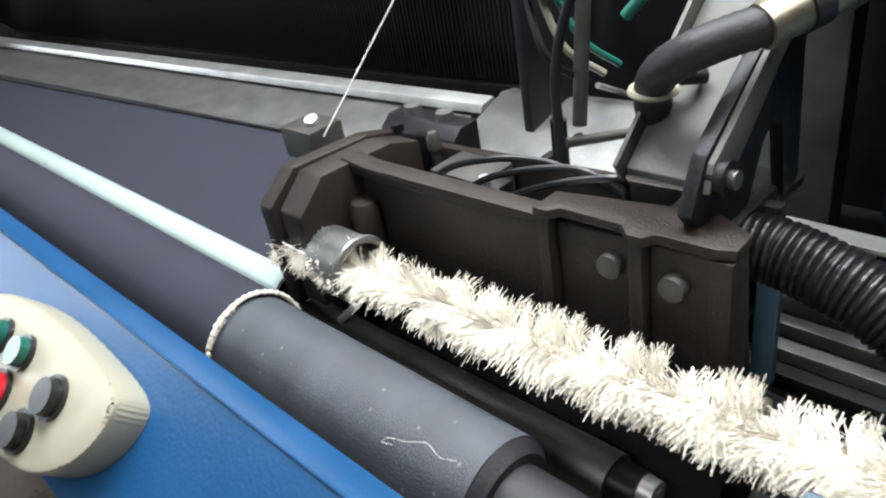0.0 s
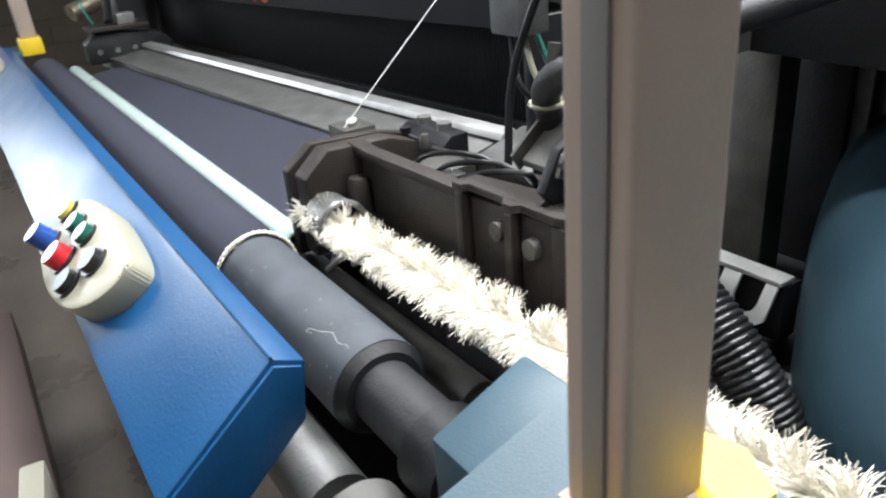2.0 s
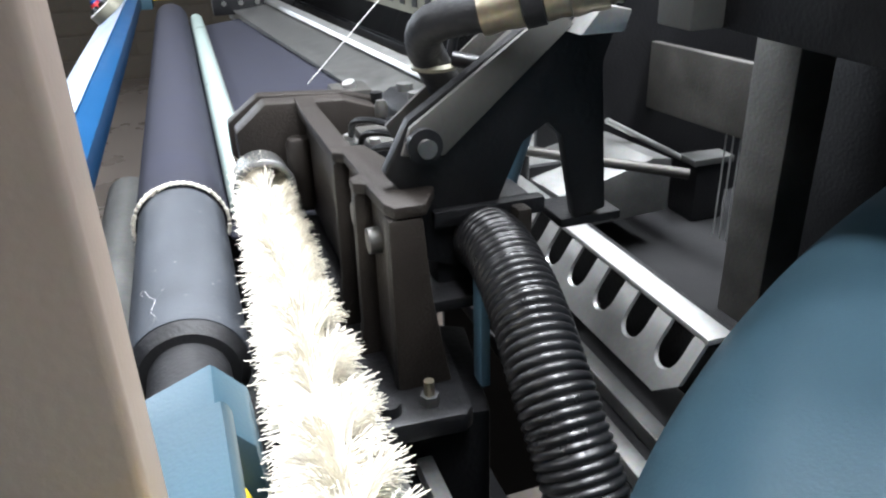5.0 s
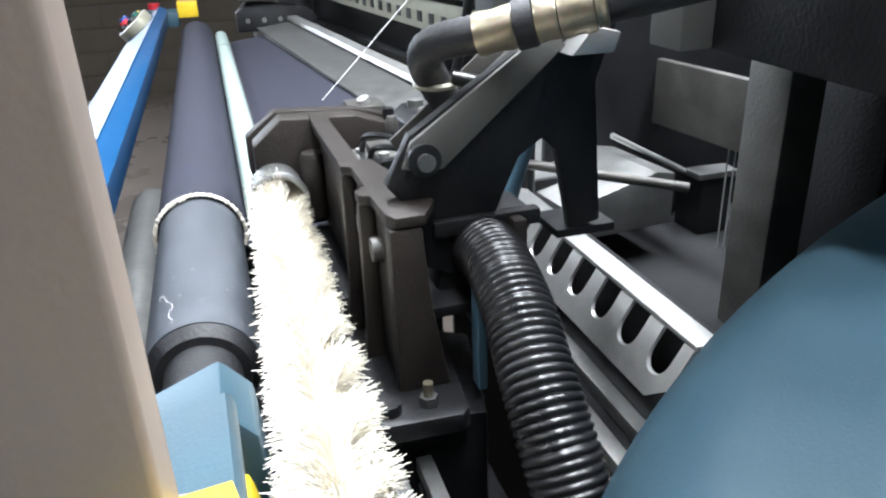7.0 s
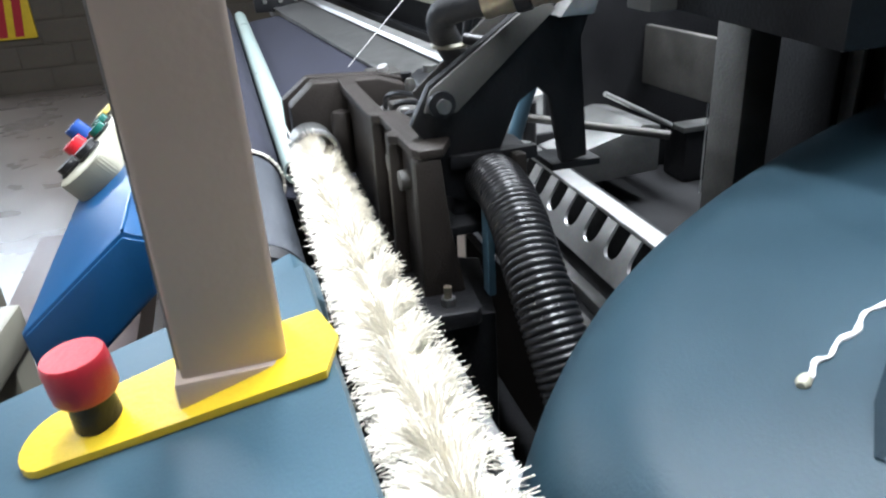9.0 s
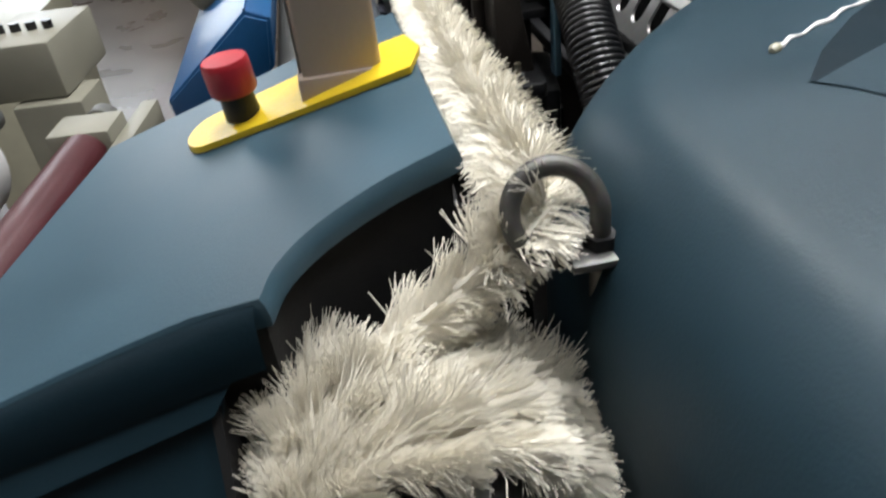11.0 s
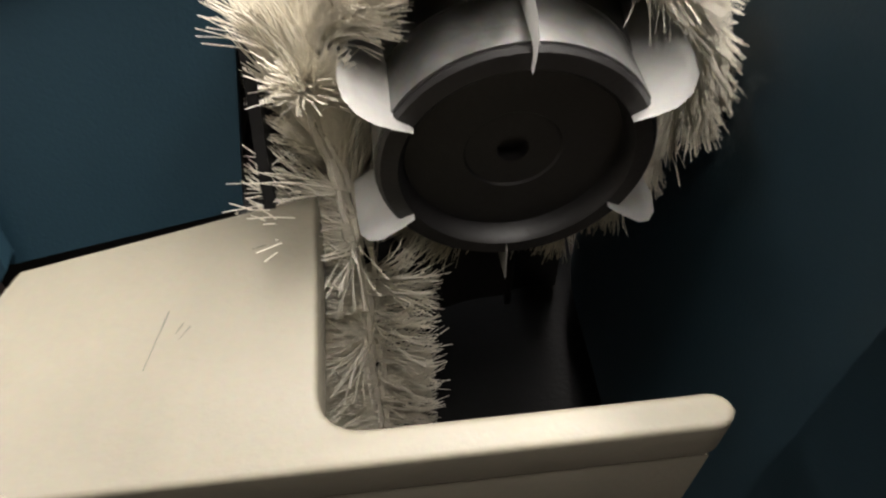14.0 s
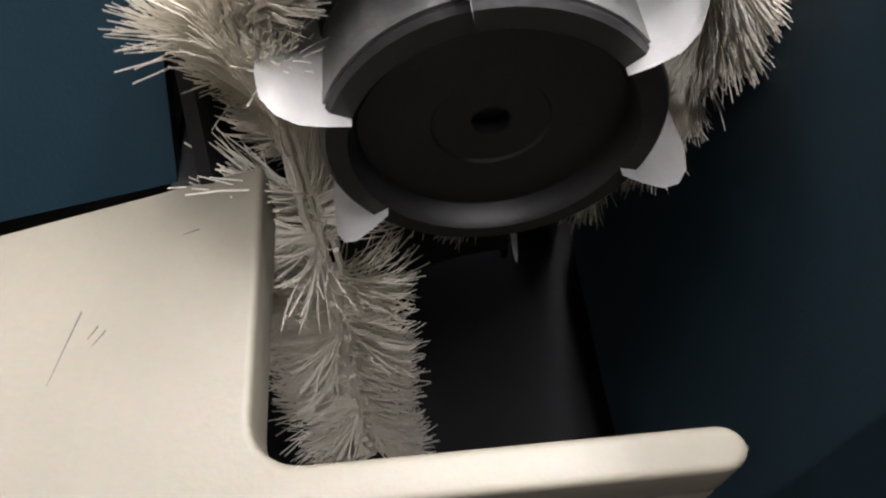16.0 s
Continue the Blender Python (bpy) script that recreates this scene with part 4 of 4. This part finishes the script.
def drum():
    t = thing("take_off_drum", "black turning take-off drum with bright steel fins", "drum")
    t.location = DRUM
    y1 = 0.125
    part("core", rod((0, 0.0345, 0), (0, y1, 0), 0.0602, 0.070, n=56), STEEL_D, t, "dark steel core")
    part("core_lip", pipe((0, 0.0035, 0), (0, 0.0345, 0), 0.0596, 0.011, 56), STEEL_D, t)
    ringbm = bmesh.new()
    n = 56
    prof = [(0.0585, 0.0034), (0.0588, 0.0018), (0.0572, 0.0), (0.0500, -0.0005), (0.0478, 0.002), (0.0468, 0.0095), (0.030, 0.0100), (0.0215, 0.0095), (0.0205, 0.0105), (0.0070, 0.0105), (0.0066, 0.0170), (0.0, 0.0170)]
    loops = [[ringbm.verts.new((r * math.cos(2 * math.pi * i / n), y, r * math.sin(2 * math.pi * i / n))) for i in range(n)] for r, y in prof[:-1]]
    for u, v in zip(loops, loops[1:]):
        for i in range(n):
            ringbm.faces.new((u[i], u[(i + 1) % n], v[(i + 1) % n], v[i]))
    ringbm.faces.new(loops[-1])
    part("face_cap", ringbm, CAP, t, "dark moulded cap with a hexagon hole")
    for k in range(6):
        a = radians(13 + 60 * k)
        c, q = math.cos(a), math.sin(a)
        bm = bmesh.new()
        rows = []
        # (radius, front edge, sideways bend): the front corner is rounded and curls a little
        for r, f, bend in ((0.050, -0.004, 0.0), (0.058, -0.006, 0.0), (0.067, -0.007, 0.0002), (0.074, -0.004, 0.0006), (0.079, 0.003, 0.0012), (0.081, 0.014, 0.0018)):
            rows.append([bm.verts.new((r * c - bend * w * q, y, r * q + bend * w * c)) for y, w in ((f, 1.6), (f + 0.008, 1.0), (f + 0.03, 0.5), (0.118, 0.0))])
        for u, v in zip(rows, rows[1:]):
            for i in range(3):
                bm.faces.new((u[i], u[i + 1], v[i + 1], v[i]))
        bmesh.ops.solidify(bm, geom=bm.faces[:], thickness=0.0013)
        part("fin", bm, FIN, t, "bright bent steel fin")
    part("back_disc", rod((0, y1, 0), (0, y1 + 0.006, 0), 0.085, n=48), BLACK, t)
    part("axle", rod((0, y1 + 0.006, 0), (0, 0.19, 0), 0.02), BLACK, t)
    return t


guide_eye()
fork_plate()
DRUM_OB = drum()

# The rope's line: from the temple ring to the eye, round the drum, down through the fork.
R_ROPE = 0.083
SPEED = 0.0077


def rope_line():
    pts = [(Vector((0.453, 0.70, 1.080)), Vector((0, 0, 1))), (Vector((0.453, 0.60, 1.083)), Vector((0, 0, 1)))]
    a, b = Vector((0.453, 0.58, 1.083)), EYE_C + Vector((0.0, 0.03, 0.002))
    for i in range(41):
        k = i / 40
        pts.append((a.lerp(b, k) - Vector((0, 0, 0.012 * 4 * k * (1 - k) * 0.3)), Vector((0, 0, 1))))
    pts.append((EYE_C + Vector((-0.002, 0.0, -0.003)), Vector((0.0, -0.3, 1))))
    th0, turns, y_a, y_b = radians(122), 3.155, -0.234, -0.314
    start = Vector((DRUM.x + R_ROPE * math.cos(th0), y_a, DRUM.z + R_ROPE * math.sin(th0)))
    pts.append((EYE_C.lerp(start, 0.5) + Vector((0.0, 0, -0.004)), Vector((0.4, -0.4, 1))))
    n = 150
    for i in range(n + 1):
        th = th0 + 2 * math.pi * turns * i / n
        out = Vector((math.cos(th), 0, math.sin(th)))
        pts.append((Vector((DRUM.x, y_a + (y_b - y_a) * i / n, DRUM.z)) + out * R_ROPE, out))
    for q in ((0.267, -0.312, 0.945), (0.271, -0.332, 0.90), (0.271, -0.336, 0.85), (0.267, -0.338, 0.78), (0.265, -0.338, 0.70), (0.265, -0.338, 0.55)):
        pts.append((Vector(q), Vector((-0.15, -1, 0.1))))
    return pts


LINE = rope_line()
LENGTHS = np.concatenate([[0], np.cumsum([(b[0] - a[0]).length for a, b in zip(LINE, LINE[1:])])])


def rope_pose(s):
    s = min(max(s, 0.0), float(LENGTHS[-1]) - 1e-4)
    i = int(np.searchsorted(LENGTHS, s, side="right")) - 1
    k = (s - LENGTHS[i]) / (LENGTHS[i + 1] - LENGTHS[i])
    p = LINE[i][0].lerp(LINE[i + 1][0], k)
    h = 0.012
    def at(q):
        q = min(max(q, 0.0), float(LENGTHS[-1]) - 1e-4)
        j = int(np.searchsorted(LENGTHS, q, side="right")) - 1
        return LINE[j][0].lerp(LINE[j + 1][0], (q - LENGTHS[j]) / (LENGTHS[j + 1] - LENGTHS[j]))
    d = (at(s + h) - at(s - h)).normalized()
    up = LINE[i][1].lerp(LINE[i + 1][1], k)
    up = (up - d * up.dot(d)).normalized()
    side = up.cross(d)
    return Matrix.Translation(p) @ Matrix((d, side, up)).transposed().to_4x4()


def tuft(seed, length, fibres, reach, lay, flat, thick=1.15, clump=14, spread=1.0, near=0.56, across=(0.5, 1.0), sag=(-0.42, 0.08)):
    """One short piece of the fringed rope: core yarns along x, cut fringe to both sides."""
    rng = random.Random(seed)
    bm = bmesh.new()
    for i in range(7):
        y, z = rng.uniform(-0.006, 0.006), rng.uniform(-0.003, 0.004)
        hose([Vector((-length * 0.6, y, z)), Vector((0, y + rng.uniform(-0.001, 0.001), z + 0.0006)), Vector((length * 0.6, y, z))], 0.0017, 5, None, bm)
    def fibre(p, d, ln, curl, r):
        side = d.orthogonal().normalized()
        q = [p]
        n = 4
        for k in range(1, n + 1):
            d = (d + curl * (k / n)).normalized()
            q.append(q[-1] + d * ln / n)
        prev = None
        for k, c in enumerate(q):
            w = r * (1.0 if k < n else 0.75)
            cur = [bm.verts.new(c + side * w), bm.verts.new(c - side * w * 0.5 + d.cross(side) * w * 0.9), bm.verts.new(c - side * w * 0.5 - d.cross(side) * w * 0.9)]
            if prev:
                for m in range(3):
                    bm.faces.new((prev[m], prev[(m + 1) % 3], cur[(m + 1) % 3], cur[m]))
            else:
                bm.faces.new(cur)
            prev = cur
        bm.faces.new(prev)
    groups = max(4, fibres // clump)
    for g in range(groups):
        sgn = 1 if rng.random() > near else -1
        lean = Vector((lay + rng.uniform(-0.25, 0.25), sgn * rng.uniform(*across), rng.uniform(-0.60, 0.38) * (1 - flat) + 0.12))
        if rng.random() < 0.16 * (1 - flat):
            lean = Vector((lay + rng.uniform(-0.3, 0.3), sgn * rng.uniform(0.0, 0.4), rng.uniform(0.5, 1.0)))
        gx, ln = rng.uniform(-length * 0.55, length * 0.55), reach * rng.uniform(0.75, 1.12)
        curl0 = Vector((rng.uniform(-0.3, 0.3), 0, rng.uniform(*sag)))
        if sgn < 0:
            ln *= 1.18
        for i in range(fibres // groups):
            p = Vector((gx + rng.gauss(0, 0.0018), sgn * rng.uniform(0, 0.005), rng.uniform(-0.003, 0.004)))
            d = (lean + Vector((rng.gauss(0, 0.10), rng.gauss(0, 0.10), rng.gauss(0, 0.12))) * spread).normalized()
            fibre(p, d, ln * rng.uniform(0.82, 1.06), curl0 + Vector((rng.gauss(0, 0.1), rng.gauss(0, 0.08), rng.gauss(0, 0.1))), rng.uniform(0.00026, 0.00042) * thick)
    for i in range(2):
        d = Vector((rng.uniform(-0.9, 0.2), rng.uniform(-1, 1), rng.uniform(-0.4, 0.5))).normalized()
        fibre(Vector((0, 0, 0.002)), d, min(reach, 0.036) * rng.uniform(1.0, 1.25), Vector((rng.uniform(-0.5, 0.5), rng.uniform(-0.3, 0.3), rng.uniform(-0.3, 0.1))), 0.00035)
    return bm


ROPE = thing("waste_rope", "cream fringed waste-selvedge rope running over the eye and round the drum", "rope")
PIECES = []
STEP = 0.0165


def build_rope():
    kinds = []
    for k in range(6):
        kinds.append(part("rope_piece", tuft(10 + k, STEP, 300, 0.029, -0.35, 0.15, 1.1, 20, 1.0, 0.62), YARN, ROPE))
    kinds2 = []
    for k in range(6):
        kinds2.append(part("rope_piece", tuft(40 + k, STEP, 720, 0.054, -1.7, 0.84, 0.95, 144, 0.50, 0.28, (0.0, 1.0), (-0.30, 0.06)), YARN, ROPE))
    kinds3 = []
    for k in range(6):
        kinds3.append(part("rope_piece", tuft(70 + k, STEP, 190, 0.044, -0.30, 0.80, 1.25, 21, 1.5, 0.62), YARN, ROPE))
    kinds4 = []
    for k in range(6):
        kinds4.append(part("rope_piece", tuft(90 + k, STEP, 360, 0.031, -1.0, 0.60, 1.05, 40, 0.8, 0.26), YARN, ROPE))
    free = {id(o): o for o in kinds + kinds2 + kinds3 + kinds4}
    total = float(LENGTHS[-1])
    eye_s = float(LENGTHS[44])
    hang_s = float(LENGTHS[-6]) - 0.10
    n = int((total - 0.06) / STEP) - int(16 * SPEED / STEP)
    rng = random.Random(9)
    for i in range(n):
        s0 = 0.02 + i * STEP
        pool = kinds if s0 < eye_s - 0.12 else (kinds4 if s0 < eye_s + 0.02 else (kinds2 if s0 < hang_s else kinds3))
        ob = pool[rng.randrange(6)]
        if id(ob) in free:
            del free[id(ob)]
        else:
            ob = new("rope_piece", ob.data)
            ob.parent = ROPE
        PIECES.append((ob, s0, rng.uniform(-16, 16)))
    for o in list(free.values()):
        bpy.data.objects.remove(o)


build_rope()

# ---- threads, neighbouring machine and floor things ----
tagged(part("weft_thread", hose([Vector((0.530, 0.70, 1.170)), Vector((0.774, 0.64, 1.425)), Vector((1.018, 0.58, 1.68))], 0.0008, 6), THREAD), "thin white thread stretched above the cloth", "thread")
tagged(part("loose_thread", hose(smooth_line([(0.424, 0.66, 1.105), (0.428, 0.62, 1.098), (0.440, 0.60, 1.092)]), 0.0009, 5), THREAD), "thin thread round the flange", "thread")


def batching_frame():
    t = thing("batching_frame", "cream painted winding frame with a pale cloth roll", "machine")
    part("side_beam", box(0.024, 0.048, -1.6, 0.12, 0.915, 0.968, 0.004), CREAM_M, t)
    part("bearing_bracket", box(-0.060, 0.0235, -0.02, 0.05, 0.935, 0.985, 0.006), CREAM_M, t)
    part("bearing_cap", rod((-0.015, 0.051, 0.965), (-0.015, 0.075, 0.965), 0.022), STEEL_D, t)
    part("maroon_roller", rod((-0.015, -1.6, 0.955), (-0.015, -0.0205, 0.955), 0.030), MAROON, t, "glossy maroon roller")
    part("pale_roll", rod((-0.150, -1.6, 1.0), (-0.150, -0.10, 1.0), 0.082, n=40), PAPER, t, "pale grey cloth roll")
    part("roll_end", rod((-0.150, -0.0995, 1.0), (-0.150, 0.04, 1.0), 0.02), STEEL_D, t)
    part("upright", box(-0.21, -0.10, 0.20, 0.30, 0.0, 0.949, 0.006), CREAM_M, t)
    part("switch_box", box(-0.25, -0.125, 0.22, 0.42, 0.95, 1.040, 0.008), CREAM_M, t)
    for i in range(4):
        part("knob", rod((-0.23 + i * 0.026, 0.30, 1.040), (-0.23 + i * 0.026, 0.30, 1.053), 0.008), BLACK_P, t)
    part("end_leg", box(-0.04, 0.03, -1.6, -1.5, 0.0, 0.914, 0.006), CREAM_M, t)
    part("leg", box(-0.02, 0.045, 0.06, 0.115, 0.0, 0.914, 0.006), CREAM_M, t)
    t.matrix_basis = Matrix.Translation((0.004, 0.40, 0)) @ Matrix.Rotation(radians(-6.5), 4, "Z")


def floor_things():
    # The machine's shade on the floor, laid in as a dark sheet.
    tagged(part("oil_patch", prism([(-0.95, -1.3), (-0.05, -1.35), (0.20, -0.7), (0.16, 0.05), (-0.12, 0.45), (-0.75, 0.62), (-1.2, 0.3), (-1.3, -0.4)], "z", 0.0005, 0.004), FLOOR_SHADE), "dark sheet painting shade on the lint-strewn floor", "floor", kind="structure")
    rng = random.Random(21)
    bm = bmesh.new()
    for i in range(420):
        c, a, w = Vector((rng.uniform(-1.0, 0.12), rng.uniform(-1.1, 0.3), 0.0045)), rng.uniform(0, 6.28), rng.uniform(0.003, 0.010)
        d, n = Vector((math.cos(a), math.sin(a), 0)) * w, Vector((-math.sin(a), math.cos(a), 0)) * w * rng.uniform(0.2, 0.7)
        top = bm.verts.new(c + Vector((0, 0, rng.uniform(0.002, 0.006))))
        ring = [bm.verts.new(c + v) for v in (d, n, -d, -n)]
        for k in range(4):
            bm.faces.new((ring[k], ring[(k + 1) % 4], top))
        bm.faces.new(ring)
    tagged(part("lint", bm, PAPER), "pale scattered lint flecks on the shaded floor", "lint", kind="stuff")
    g = thing("perforated_strip", "galvanised perforated steel strip beside the end cover", "bracket")
    for dx, dy, ln in ((0.0, 0.0, 0.11), (0.012, -0.045, 0.075)):
        bm = box(-0.06 + dx, -0.06 + dx + ln, -0.262 + dy, -0.240 + dy, 0.760, 0.763, 0.0006)
        part("strip", bm, STEEL_K, g)
        for k in range(int(ln / 0.022)):
            x = -0.05 + dx + k * 0.022
            part("hole", rod((x, -0.251 + dy, 0.7632), (x, -0.251 + dy, 0.7637), 0.0045, n=12), SHADE_BLACK, g)
    part("post", box(-0.058, -0.045, -0.25, -0.24, 0.0, 0.7595, 0.001), STEEL_K, g)
    g.matrix_basis = Matrix.Translation((-0.008, -0.012, 0))
    t = thing("floor_duct", "flat brown floor duct with a pale edge strip", "duct")
    part("duct", box(-0.35, 0.02, 0.1, 2.2, 0.30, 0.42, 0.004), BOARD, t)
    part("edge_strip", rod((-0.16, 0.1, 0.425), (-0.16, 2.2, 0.425), 0.008), CREAM_P, t)
    for y in (0.2, 2.0):
        part("leg", box(-0.3, -0.25, y, y + 0.06, 0, 0.299, 0.003), BOARD, t)
    b = thing("bin", "pale grey-green cabinet standing on the floor", "cabinet")
    part("body", box(-0.95, -0.62, 2.0, 2.5, 0.05, 0.75, 0.01), CREAM_P, b)
    part("base", box(-0.93, -0.64, 2.02, 2.48, 0.0, 0.049, 0.004), STEEL_D, b)
    s = thing("warning_board", "red and yellow striped warning board on the far wall", "sign")
    part("board", box(-1.62, -1.18, 6.95, 6.985, 0.48, 1.15, 0.004), YELLOW, s)
    for k in range(3):
        part("stripe", prism([(-1.61 + k * 0.13, 0.50), (-1.54 + k * 0.13, 0.50), (-1.45 + k * 0.13, 1.13), (-1.52 + k * 0.13, 1.13)], "y", 6.944, 6.9495), RED, s, smooth=False)


batching_frame()
floor_things()
block_courses()


# ---- what moves ----
def motions():
    rows = []
    for i in range(161):
        t = i / 10
        down = i % 4 == 2
        half = i % 2 == 1
        z = 1.128 if down else (1.25 if half else 1.30)
        rows.append((t, BACK @ pose(0.995, 0.82, z)))
    walk(HARNESS, rows)
    times = [0, 2, 4, 6, 8, 10, 12, 14, 16]
    walk(DRUM_OB, [(t, Matrix.Translation(DRUM) @ pose(0, 0, 0, 0, -math.degrees(SPEED / R_ROPE) * t, 0)) for t in times])
    for ob, s0, roll in PIECES:
        walk(ob, [(t, rope_pose(s0 + SPEED * t) @ pose(0, 0, 0, roll, 0, 0)) for t in times])


motions()
